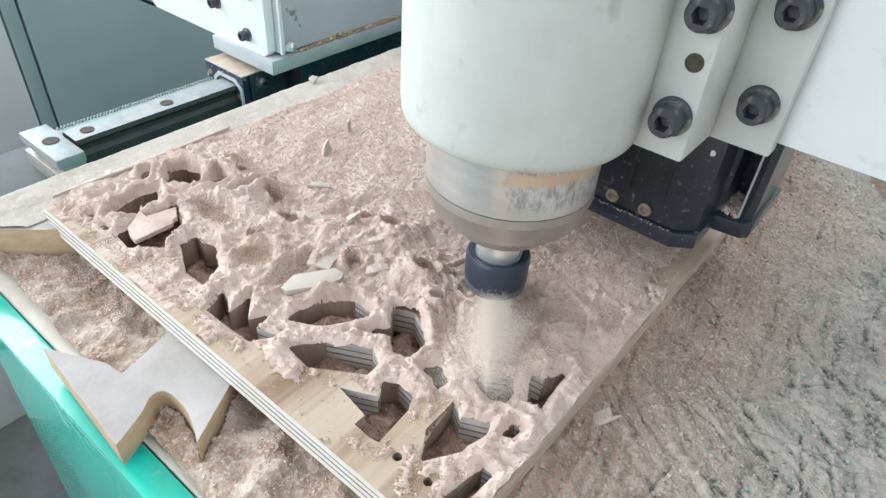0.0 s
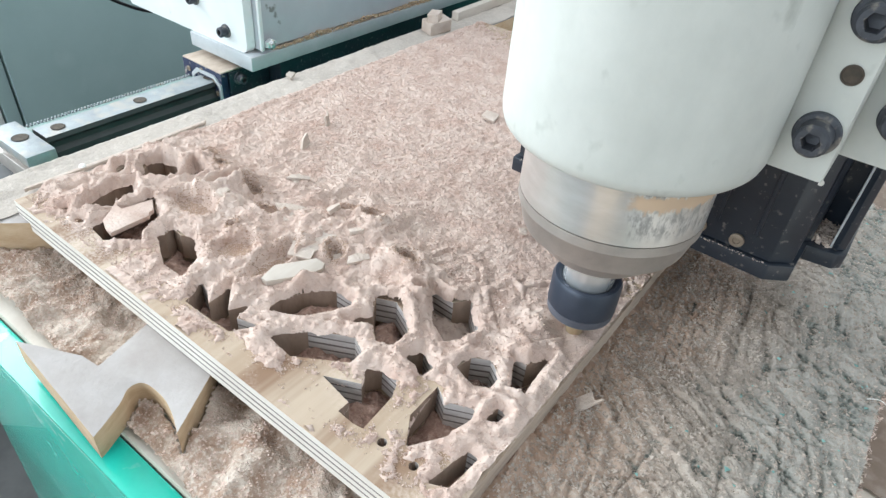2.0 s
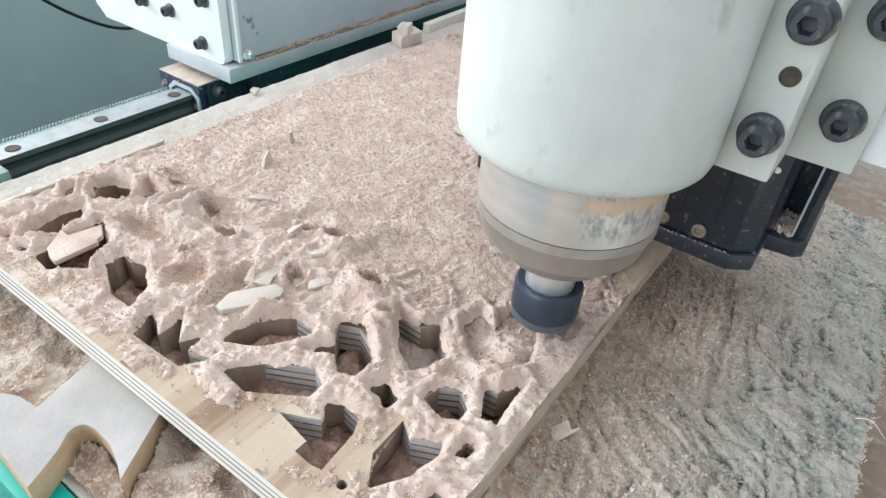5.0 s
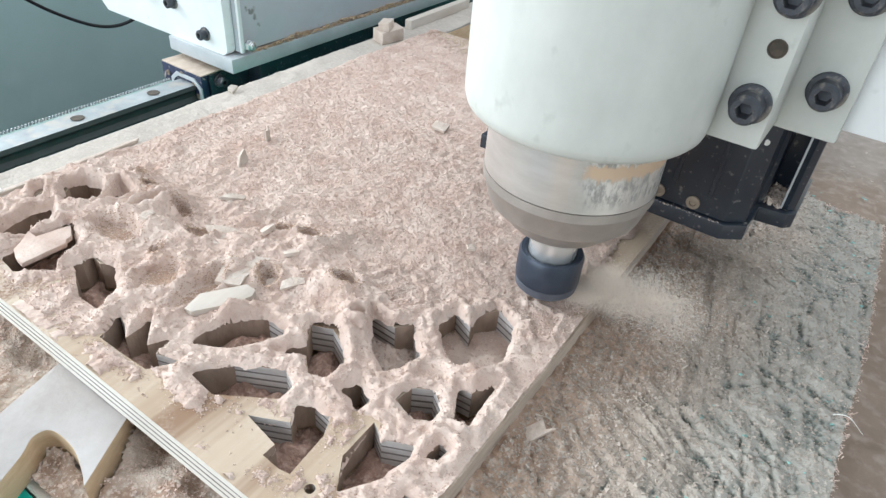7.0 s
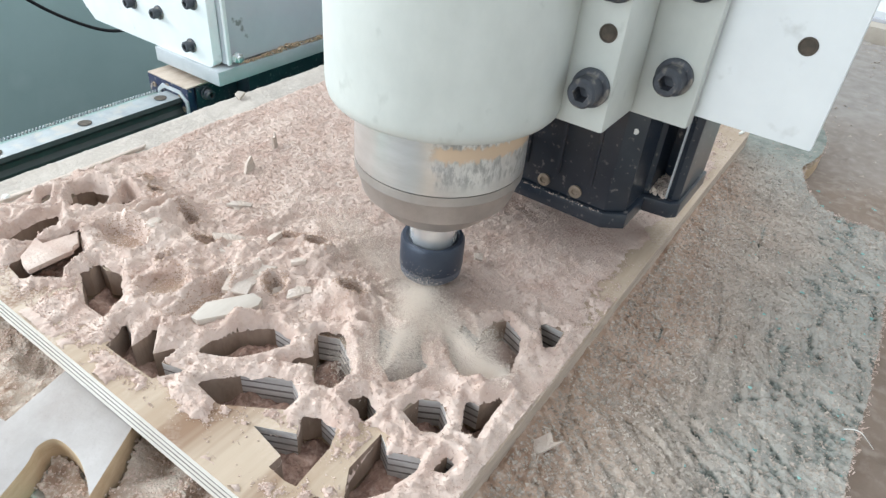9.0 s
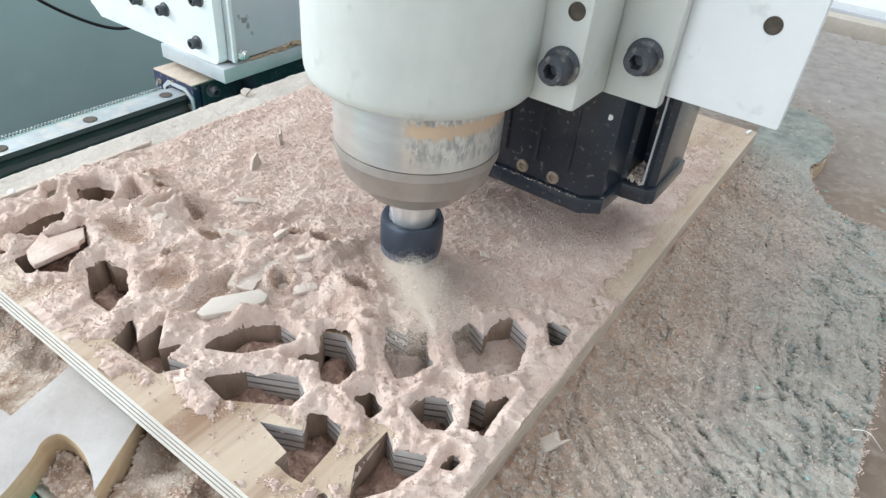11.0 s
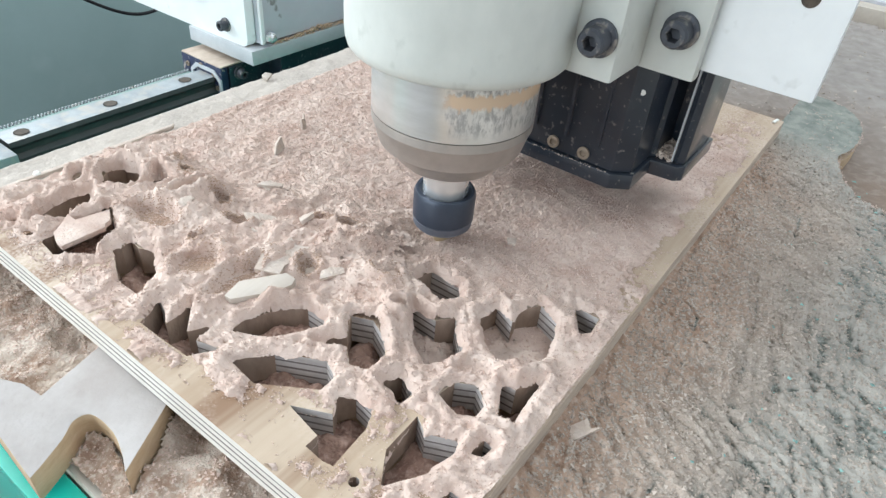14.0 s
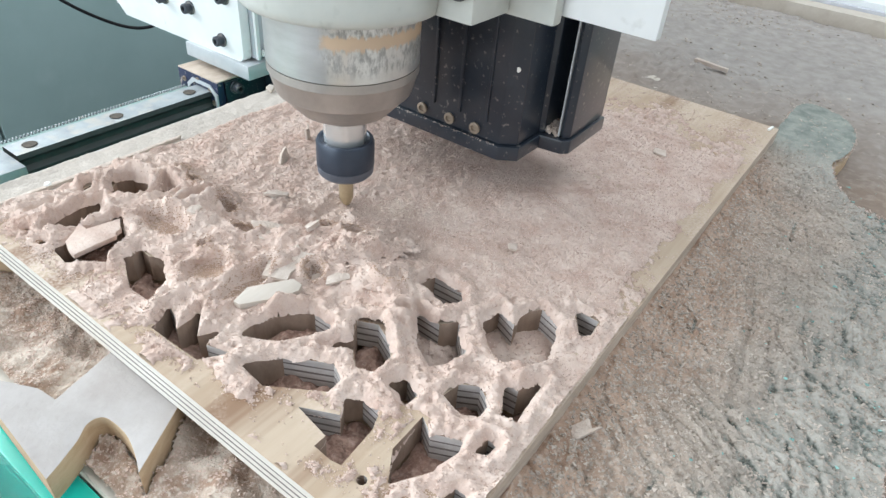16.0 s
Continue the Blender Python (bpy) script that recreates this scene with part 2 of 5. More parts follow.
def stained_nose():
    """Brushed steel with an ochre dust band and grey streaks over one side."""
    m = mat("stained_nose_steel", (0.80, 0.78, 0.76), 0.28, 0.75, dark=(0.70, 0.68, 0.65), scale=60, stretch=(1, 1, 4), bump=0.05, bump_scale=500)
    nt = m.node_tree
    n, l = nt.nodes, nt.links
    b = n["Principled BSDF"]
    clean = b.inputs["Base Color"].links[0].from_socket

    def math_node(op, a, c):
        x = n.new("ShaderNodeMath")
        x.operation = op
        for k, v in enumerate((a, c)):
            if isinstance(v, float):
                x.inputs[k].default_value = v
            else:
                l.new(v, x.inputs[k])
        return x.outputs[0]

    def ranged(source, lo, hi):
        r = n.new("ShaderNodeMapRange")
        r.interpolation_type = "SMOOTHSTEP"
        r.inputs[1].default_value, r.inputs[2].default_value = lo, hi
        l.new(source, r.inputs[0])
        return r.outputs[0]

    def noise(scale, detail, stretch):
        mp = n.new("ShaderNodeMapping")
        mp.inputs["Scale"].default_value = stretch
        l.new(co.outputs["Object"], mp.inputs[0])
        t = n.new("ShaderNodeTexNoise")
        t.inputs["Scale"].default_value, t.inputs["Detail"].default_value, t.inputs["Roughness"].default_value = scale, detail, 0.7
        l.new(mp.outputs[0], t.inputs["Vector"])
        return t.outputs["Fac"]

    co = n.new("ShaderNodeTexCoord")
    xyz = n.new("ShaderNodeSeparateXYZ")
    l.new(co.outputs["Object"], xyz.inputs[0])
    dot = n.new("ShaderNodeVectorMath")
    dot.operation = "DOT_PRODUCT"
    dot.inputs[1].default_value = (math.cos(math.radians(-8)), math.sin(math.radians(-8)), 0)
    l.new(co.outputs["Object"], dot.inputs[0])
    side = ranged(math_node("ADD", dot.outputs["Value"], math_node("MULTIPLY", noise(300, 3, (1, 1, 1)), 0.006)), 0.0185, 0.0225)
    off = math_node("ABSOLUTE", math_node("SUBTRACT", xyz.outputs["Z"], 0.0838), 0.0)
    band = ranged(math_node("ADD", math_node("SUBTRACT", 0.0030, off), math_node("MULTIPLY", math_node("SUBTRACT", noise(420, 4, (1, 1, 0.5)), 0.5), 0.007)), 0.0, 0.0014)
    band = math_node("MULTIPLY", band, side)
    low = math_node("MULTIPLY", ranged(xyz.outputs["Z"], 0.0700, 0.0750), side)
    streak = math_node("MULTIPLY", math_node("MULTIPLY", ranged(noise(420, 5, (1, 1, 0.4)), 0.42, 0.62), low), 0.75)

    def mixed(fac, a, colour):
        x = n.new("ShaderNodeMix")
        x.data_type = "RGBA"
        l.new(fac, x.inputs[0])
        l.new(a, x.inputs[6])
        x.inputs[7].default_value = (*colour, 1)
        return x.outputs[2]

    l.new(mixed(band, mixed(streak, clean, (0.20, 0.18, 0.16)), (0.62, 0.45, 0.31)), b.inputs["Base Color"])
    cover = math_node("MAXIMUM", band, streak)
    l.new(math_node("MULTIPLY", math_node("SUBTRACT", 1.0, cover), 0.75), b.inputs["Metallic"])
    l.new(math_node("ADD", math_node("MULTIPLY", cover, 0.5), 0.28), b.inputs["Roughness"])
    return m


NOSE_STEEL = stained_nose()
STEEL_DUSTY = mat("dusty_dull_steel", (0.50, 0.455, 0.42), 0.45, 0.6, dark=(0.39, 0.35, 0.32), scale=60, bump=0.15, bump_scale=400)
CHROME = mat("polished_steel", (0.80, 0.80, 0.79), 0.25, 0.7, dark=(0.74, 0.74, 0.73), scale=90)
ALU = mat("cast_aluminium", (0.56, 0.575, 0.59), 0.5, 0.25, dark=(0.47, 0.485, 0.50), scale=40, bump=0.1, bump_scale=300)
NUT_BLACK = mat("blackened_nut", (0.055, 0.068, 0.095), 0.36, 0.35, dark=(0.040, 0.050, 0.072), scale=60)
NUT_GREY = mat("worn_nut_rim", (0.15, 0.165, 0.20), 0.45, 0.4, dark=(0.11, 0.12, 0.15), scale=80)
BLACK = mat("black_anodised", (0.015, 0.021, 0.032), 0.30, 0.0, dark=(0.024, 0.031, 0.043), scale=60, fine=(420, 0.62, 0.72, (0.17, 0.16, 0.15)), coat=0.4)
BOLT = mat("black_oxide_bolt", (0.085, 0.09, 0.105), 0.55, 0.3, dark=(0.05, 0.053, 0.063), scale=200, fine=(300, 0.56, 0.70, (0.26, 0.235, 0.21)))
CAP_BLUE = mat("blue_black_plastic", (0.02, 0.03, 0.075), 0.35, dark=(0.014, 0.02, 0.05), scale=90, fine=(260, 0.6, 0.68, (0.35, 0.30, 0.26)))
SCREW = mat("dusty_screw", (0.36, 0.29, 0.23), 0.6, 0.4, dark=(0.26, 0.2, 0.15), scale=300)
RAIL_STEEL = mat("ground_rail_steel", (0.36, 0.38, 0.39), 0.5, 0.3, dark=(0.25, 0.27, 0.28), scale=50, bump=0.2, bump_scale=500, fine=(90, 0.50, 0.70, (0.42, 0.375, 0.33)))
RAIL_SIDE = mat("black_rail_side", (0.022, 0.025, 0.028), 0.6, 0.0, dark=(0.05, 0.05, 0.05), scale=70, spread=(0.3, 0.8))
STEEL_HOLE = mat("bolt_hole_shadow", (0.11, 0.085, 0.065), 0.9, dark=(0.06, 0.05, 0.04), scale=300)
BIT = mat("brass_coloured_bit", (0.52, 0.41, 0.27), 0.45, 0.45, dark=(0.42, 0.32, 0.20), scale=200)
BIT_TIP = mat("carbide_flute", (0.24, 0.22, 0.20), 0.4, 0.8)
TEAL = mat("grey_green_cabinet", (0.36, 0.475, 0.46), 0.5, dark=(0.32, 0.43, 0.415), scale=6, fine=(14, 0.6, 0.8, (0.39, 0.50, 0.485)))
PALE_WALL = mat("pale_cabinet_side", (0.80, 0.82, 0.79), 0.6, dark=(0.72, 0.74, 0.71), scale=8)
RUBBER = mat("black_cable", (0.01, 0.01, 0.012), 0.5)
CONCRETE = mat("concrete_floor", (0.17, 0.168, 0.165), 0.85, dark=(0.11, 0.11, 0.108), scale=12, bump=0.3, bump_scale=90)
PLASTER = mat("stained_plaster", (0.66, 0.645, 0.61), 0.9, dark=(0.56, 0.54, 0.50), scale=4, bump=0.2, bump_scale=40)
BEAD = mat("white_bead", (0.85, 0.83, 0.78), 0.4)
FLAKE_GREEN = mat("green_paint_flakes", (0.22, 0.41, 0.37), 0.7, island=0.3)
PUFF = mat("airborne_sawdust", (0.88, 0.775, 0.68), 1.0, island=0.06)


# ---- mesh helpers ----
def mesh_from(name, verts, faces, material, smooth=False):
    me = bpy.data.meshes.new(name)
    me.from_pydata(verts, [], faces)
    me.materials.append(material)
    if smooth:
        me.polygons.foreach_set("use_smooth", [True] * len(me.polygons))
    me.update()
    return me


def part(name, me, parent=None, label="", m=None):
    ob = new(name, me)
    if m is not None:
        ob.matrix_basis = m
    ob.parent = parent
    return tagged(ob, label) if label else ob


def bm_mesh(name, bm, material, smooth=30):
    bmesh.ops.recalc_face_normals(bm, faces=bm.faces)
    me = bpy.data.meshes.new(name)
    bm.to_mesh(me)
    bm.free()
    me.materials.append(material)
    if smooth:
        me.polygons.foreach_set("use_smooth", [True] * len(me.polygons))
        me.set_sharp_from_angle(angle=radians(smooth))
    return me


def box(name, lo, hi, material, bevel=0.0008, seg=2):
    bm = bmesh.new()
    bmesh.ops.create_cube(bm, size=1)
    for v in bm.verts:
        v.co = Vector([lo[i] + (v.co[i] + 0.5) * (hi[i] - lo[i]) for i in range(3)])
    if bevel:
        bmesh.ops.bevel(bm, geom=bm.edges[:], offset=bevel, segments=seg, affect="EDGES", profile=0.6)
    return bm_mesh(name, bm, material)


def prism(name, outline, z0, z1, material, bevel=0.0, axis="z", side=None):
    """An outline of (a, b) pairs pushed from z0 to z1 along an axis; for y the pairs are x and z."""
    bm = bmesh.new()
    place = (lambda a, b, c: (a, b, c)) if axis == "z" else (lambda a, b, c: (a, c, b))
    low = [bm.verts.new(place(a, b, z0)) for a, b in outline]
    f = bm.faces.new(low)
    r = bmesh.ops.extrude_face_region(bm, geom=[f])
    d = place(0, 0, z1 - z0)
    bmesh.ops.translate(bm, verts=[v for v in r["geom"] if isinstance(v, bmesh.types.BMVert)], vec=d)
    if bevel:
        bmesh.ops.bevel(bm, geom=bm.edges[:], offset=bevel, segments=2, affect="EDGES", profile=0.6)
    me = bm_mesh(name, bm, material)
    if side:
        me.materials.append(side)
        for f in me.polygons:
            f.material_index = int(abs(f.normal.z) < 0.5)
    return me


def lathe(name, profile, material, seg=64, closed=True):
    """A profile of (radius, height) pairs turned about z."""
    verts, faces = [], []
    for r, z in profile:
        for i in range(seg):
            a = 2 * math.pi * i / seg
            verts.append((r * math.cos(a), r * math.sin(a), z))
    for j in range(len(profile) - 1):
        for i in range(seg):
            k = (i + 1) % seg
            faces.append((j * seg + i, j * seg + k, (j + 1) * seg + k, (j + 1) * seg + i))
    if closed:
        faces.append(tuple(range(seg - 1, -1, -1)))
        faces.append(tuple((len(profile) - 1) * seg + i for i in range(seg)))
    me = mesh_from(name, verts, faces, material, True)
    me.set_sharp_from_angle(angle=radians(35))
    return me


def inside(px, py, poly):
    r = np.zeros(px.shape, bool)
    for (x1, y1), (x2, y2) in zip(poly, poly[1:] + poly[:1]):
        cut = (y1 > py) != (y2 > py)
        r ^= cut & (px < (x2 - x1) * (py - y1) / ((y2 - y1) or 1e-12) + x1)
    return r


def reach(px, py, poly):
    """The distance to a polygon, below zero inside it."""
    d = np.full(px.shape, 1e9)
    for (x1, y1), (x2, y2) in zip(poly, poly[1:] + poly[:1]):
        ex, ey = x2 - x1, y2 - y1
        s = np.clip(((px - x1) * ex + (py - y1) * ey) / (ex * ex + ey * ey + 1e-18), 0, 1)
        d = np.minimum(d, np.hypot(px - x1 - s * ex, py - y1 - s * ey))
    return np.where(inside(px, py, poly), -d, d)


_rng = np.random.RandomState(7)
_lattice = _rng.rand(256, 256)


def value_noise(x, y):
    xi, yi = np.floor(x).astype(int), np.floor(y).astype(int)
    fx, fy = x - xi, y - yi
    fx, fy = fx * fx * (3 - 2 * fx), fy * fy * (3 - 2 * fy)
    a, b = _lattice[xi & 255, yi & 255], _lattice[(xi + 1) & 255, yi & 255]
    c, d = _lattice[xi & 255, (yi + 1) & 255], _lattice[(xi + 1) & 255, (yi + 1) & 255]
    return (a + (b - a) * fx) * (1 - fy) + (c + (d - c) * fx) * fy


def fractal(x, y, size, octaves=4, gain=0.5):
    """Noise from -1 to 1 whose largest lumps are that many metres wide."""
    total, amp, norm = 0, 1.0, 0.0
    for i in range(octaves):
        total = total + amp * (value_noise(x / size * 2 ** i + 17.3 * i, y / size * 2 ** i + 5.1 * i) * 2 - 1)
        norm += amp
        amp *= gain
    return total / norm * 1.6


def height_mesh(name, x0, x1, y0, y1, step, height, keep, material, border=None):
    """A sheet of heights; where border gives distances, its rim lies on their zero line."""
    nx, ny = int((x1 - x0) / step) + 1, int((y1 - y0) / step) + 1
    gx, gy = np.meshgrid(np.linspace(x0, x1, nx), np.linspace(y0, y1, ny), indexing="ij")
    jx = gx + _rng.uniform(-0.25, 0.25, gx.shape) * step
    jy = gy + _rng.uniform(-0.25, 0.25, gx.shape) * step
    if border:
        d = border(jx, jy)
        near = (d > -0.95 * step) & (d < 0.55 * step)
        bx, by, e = jx[near], jy[near], 0.00002
        gradx, grady = (border(bx + e, by) - border(bx - e, by)) / (2 * e), (border(bx, by + e) - border(bx, by - e)) / (2 * e)
        jx[near], jy[near] = bx - gradx * d[near], by - grady * d[near]
        z = height(jx, jy)
        ok = keep(jx, jy, z) & (d > -0.95 * step)
    else:
        z = height(jx, jy)
        ok = keep(jx, jy, z)
    i = np.arange(nx * ny).reshape(nx, ny)
    quads = np.stack([i[:-1, :-1], i[1:, :-1], i[1:, 1:], i[:-1, 1:]], -1).reshape(-1, 4)
    quads = quads[ok.ravel()[quads].all(1)]
    used, quads = np.unique(quads, return_inverse=True)
    quads = quads.reshape(-1, 4)
    verts = np.stack([jx.ravel(), jy.ravel(), z.ravel()], -1)[used]
    return mesh_from(name, verts.tolist(), quads.tolist(), material, True)


_TETRA = np.array([(1, 1, 1), (1, -1, -1), (-1, 1, -1), (-1, -1, 1)], float) / 1.732


def crumbs(name, points, sizes, material, flat=0.7, long=1.0):
    """Many small grains joined into one mesh."""
    n = len(points)
    q = _rng.normal(size=(n, 4))
    q /= np.linalg.norm(q, axis=1)[:, None]
    w, x, y, z = q.T
    rot = np.stack([1 - 2 * (y * y + z * z), 2 * (x * y - z * w), 2 * (x * z + y * w), 2 * (x * y + z * w), 1 - 2 * (x * x + z * z), 2 * (y * z - x * w), 2 * (x * z - y * w), 2 * (y * z + x * w), 1 - 2 * (x * x + y * y)], -1).reshape(n, 3, 3)
    shape = _TETRA[None] * _rng.uniform(0.75, 1.2, (n, 1, 3))
    shape[:, :, 0] *= long
    v = np.einsum("nij,nkj->nki", rot, shape) * np.asarray(sizes)[:, None, None]
    v[:, :, 2] *= flat
    v = (v + np.asarray(points)[:, None, :]).reshape(-1, 3)
    f = (np.array([(0, 1, 2), (0, 3, 1), (0, 2, 3), (1, 3, 2)])[None] + 4 * np.arange(n)[:, None, None]).reshape(-1, 3)
    return mesh_from(name, v.tolist(), f.tolist(), material)


def thing(name, label, category, group=""):
    return tagged(new(name), label, category, group)


def setting(name, me, label, category):
    return tagged(new(name, me), label, category, "", "structure")


# ---- the room ----
setting("floor", box("floor", (-2.6, -2.6, -0.9), (2.6, 3.2, -0.8), CONCRETE, 0), "dark grey concrete workshop floor", "floor")
# the gap in the ceiling is added for the overhead fill lamp
bm = bmesh.new()
for p, q in (((-2.6, -2.6), (2.6, -0.35)), ((-2.6, 1.45), (2.6, 3.2)), ((-2.6, -0.35), (-0.65, 1.45)), ((1.65, -0.35), (2.6, 1.45))):
    r = bmesh.ops.create_cube(bm, size=1)
    for v in r["verts"]:
        v.co = Vector((p[0] + (v.co.x + 0.5) * (q[0] - p[0]), p[1] + (v.co.y + 0.5) * (q[1] - p[1]), 2.25 + v.co.z * 0.1))
setting("ceiling", bm_mesh("ceiling", bm, PLASTER, 0), "pale plaster workshop ceiling with an added opening for fill light", "ceiling")
setting("wall_north", box("wall_north", (-2.6, 3.1, -0.8), (2.6, 3.2, 2.2), PLASTER, 0), "pale plastered workshop wall", "wall")


def wall_with_opening(name, lo, hi, axis, a0, a1, z0, z1, label):
    i = "xy".index(axis)
    pieces = []
    for s0, s1, t0, t1 in ((lo[i], a0, lo[2], hi[2]), (a1, hi[i], lo[2], hi[2]), (a0, a1, lo[2], z0), (a0, a1, z1, hi[2])):
        if s1 - s0 > 0.01 and t1 - t0 > 0.01:
            p, q = list(lo), list(hi)
            p[i], q[i], p[2], q[2] = s0, s1, t0, t1
            pieces.append((p, q))
    bm = bmesh.new()
    for p, q in pieces:
        r = bmesh.ops.create_cube(bm, size=1)
        for v in r["verts"]:
            v.co = Vector([p[k] + (v.co[k] + 0.5) * (q[k] - p[k]) for k in range(3)])
    setting(name, bm_mesh(name, bm, PLASTER, 0), label, "wall")


wall_with_opening("wall_south", (-2.6, -2.6, -0.8), (2.6, -2.5, 2.2), "x", -2.4, 1.4, -0.8, 1.9, "pale workshop wall with a wide open doorway")
wall_with_opening("wall_west", (-2.6, -2.5, -0.8), (-2.5, 3.1, 2.2), "y", -1.7, 1.0, 0.6, 2.05, "pale workshop wall with a window opening")
# the east opening is unseen, added for the fill lamp there
wall_with_opening("wall_east", (2.5, -2.5, -0.8), (2.6, 3.1, 2.2), "y", -0.55, 1.75, 0.5, 1.9, "pale workshop wall with a window opening")
setting("ground", box("ground", (-60, -60, -0.95), (60, 60, -0.905), CONCRETE, 0), "grey concrete ground outside the workshop", "ground")

# the cabinet behind the machine
cabinet = thing("cabinet", "grey-green sheet steel cabinet behind the machine", "cabinet")
part("panel", box("panel", (-0.78, 0.2505, -0.8), (-0.70, 2.6, 0.05), TEAL, 0.002), cabinet)
part("panel", box("panel", (-0.785, 0.228, -0.8), (-0.702, 0.2475, 0.05), TEAL, 0.002), cabinet)
part("side", box("side", (-0.80, -0.35, -0.8), (-0.703, 0.2255, 0.05), PALE_WALL, 0.002), cabinet, "pale cabinet side")

# ---- the machine table ----
BED_Z, TOP = -0.012, 0.012
table = thing("machine_table", "green enamelled steel router table frame", "machine table")
part("apron", prism("apron", [(-0.0241, -0.26), (0.0049, -0.0195), (0.62, -0.0195), (0.62, -0.26)], -0.0405, -0.0365, GREEN, 0.0006, "y"), table, "dust-filmed green apron")
part("ledge", box("ledge", (-0.20, -0.0405, -0.0193), (0.62, -0.0292, -0.0165), GREEN, 0.0010), table, "glossy green ledge before the bed")
part("shelf", box("shelf", (-0.196, -0.30, -0.080), (-0.040, 0.070, -0.0655), DUSTY_GREEN, 0.001), table, "dust-whitened green shelf under the rail")
part("beam", box("beam", (-0.030, -0.028, -0.12), (0.60, 0.95, -0.030), GREEN, 0.003), table)
part("leg", box("leg", (-0.02, -0.03, -0.8), (0.06, 0.05, -0.12), GREEN, 0.003), table)
part("leg", box("leg", (0.50, -0.03, -0.8), (0.58, 0.05, -0.12), GREEN, 0.003), table)
part("leg", box("leg", (-0.02, 0.85, -0.8), (0.06, 0.93, -0.12), GREEN, 0.003), table)
part("leg", box("leg", (0.50, 0.85, -0.8), (0.58, 0.93, -0.12), GREEN, 0.003), table)
part("side_plate", box("side_plate", (-0.205, 0.0, -0.8), (-0.130, 1.2, -0.0642), RAIL_SIDE, 0.002), table, "black rail support")


def bed_height(x, y):
    h = BED_Z + 0.0012 * fractal(x, y, 0.05, 5)
    rough_patch = np.clip(1.6 - 1.6 * np.hypot((x - 0.125) / 0.055, (y - 0.455) / 0.105), 0, 1)
    crust = np.clip(fractal(x, y * 0.55, 0.011, 4, 0.6), -0.5, 0.9)
    tread = 0.0016 * np.clip(fractal(x, y, 0.03, 3), 0, 1) * np.clip((y - 0.40) / 0.08, 0, 1)
    h = h + 0.0016 * np.clip(0.22 - np.abs(fractal(x, 0.7 * y, 0.03, 4, 0.6)), 0, 0.22) / 0.22
    return h + 0.0048 * rough_patch * crust + 0.001 * rough_patch + tread


bed = setting("bed", box("bed", (-0.028, -0.0287, -0.0294), (0.60, 0.95, -0.0135), CREAM, 0.001), "cream coloured wooden machine bed under the spoilboard", "machine bed")
tagged(new("bed_dust", height_mesh("bed_dust", 0.02, 0.598, 0.12, 0.945, 0.0018, bed_height, lambda x, y, z: x > -1, BED)), "brown sawdust trodden over the machine bed", "sawdust", "", "stuff")

# the far end rail of the machine
end_rail = thing("end_rail", "pale grey end rail across the machine bed", "machine rail")
part("strip", box("strip", (-0.03, 0.722, -0.0135), (0.6, 0.7455, 0.0030), CREAM, 0.001), end_rail)
part("lip", box("lip", (-0.03, 0.7460, -0.0135), (0.6, 0.7520, 0.0060), GREYED_WHITE, 0.0006), end_rail)
part("plate", box("plate", (-0.03, 0.7525, -0.0135), (0.6, 0.90, 0.012), WHITE_PLATE, 0.001), end_rail)

# ---- the linear rail beside the table ----
rail = thing("linear_rail", "ground steel linear rail with countersunk holes", "linear rail")
RX, RZ = -0.1545, -0.042


def rail_mesh():
    o = [(RX - 0.010, RZ - 0.022), (RX + 0.010, RZ - 0.022), (RX + 0.010, RZ - 0.012), (RX + 0.0075, RZ - 0.009), (RX + 0.0075, RZ - 0.006), (RX + 0.010, RZ - 0.003), (RX + 0.009, RZ), (RX - 0.009, RZ), (RX - 0.010, RZ - 0.003), (RX - 0.0075, RZ - 0.006), (RX - 0.0075, RZ - 0.009), (RX - 0.010, RZ - 0.012)]
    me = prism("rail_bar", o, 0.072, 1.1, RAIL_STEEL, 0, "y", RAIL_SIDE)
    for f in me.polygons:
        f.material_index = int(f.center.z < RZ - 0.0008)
    return me


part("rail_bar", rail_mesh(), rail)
for i in range(8):
    part("bolt_hole", lathe("bolt_hole", [(0.0046, 0.0004), (0.0042, 0.0004), (0.0038, 0.0001)], STEEL_HOLE, 24), rail, "", pose(RX, 0.0845 + 0.06 * i, RZ + 0.00005))
stop = thing("rail_end_block", "machined steel block bolted at the rail end", "rail block")
part("block", box("block", (-0.1785, 0.0505, -0.0475), (-0.1265, 0.0688, -0.0405), RAIL_STEEL, 0.0008), stop)
part("waist", box("waist", (-0.1755, 0.0535, -0.0530), (-0.1295, 0.0688, -0.0476), STEEL_DUSTY, 0.0005), stop)
part("foot", box("foot", (-0.1785, 0.0505, -0.0650), (-0.1265, 0.0688, -0.0531), STEEL_DUSTY, 0.0008), stop)
part("bolt_hole", lathe("bolt_hole", [(0.0052, 0.0004), (0.0048, 0.0004), (0.0044, 0.0001)], STEEL_HOLE, 24), stop, "", pose(-0.1535, 0.0600, -0.0405))
rack = thing("gear_rack", "steel gear rack with fine teeth beside the rail", "gear rack")
part("bar", box("bar", (-0.180, 0.072, -0.064), (-0.166, 1.1, -0.0475), DUSTY_GREEN, 0.0005), rack)
bm = bmesh.new()
for i in range(400):
    r = bmesh.ops.create_cube(bm, size=1)
    for v in r["verts"]:
        v.co = Vector((-0.1788 + v.co.x * 0.002, 0.075 + i * 0.0024 + v.co.y * (0.0016 if v.co.z < 0 else 0.0006), -0.0468 + v.co.z * 0.0016))
part("teeth", bm_mesh("teeth", bm, RAIL_STEEL, 0), rack)

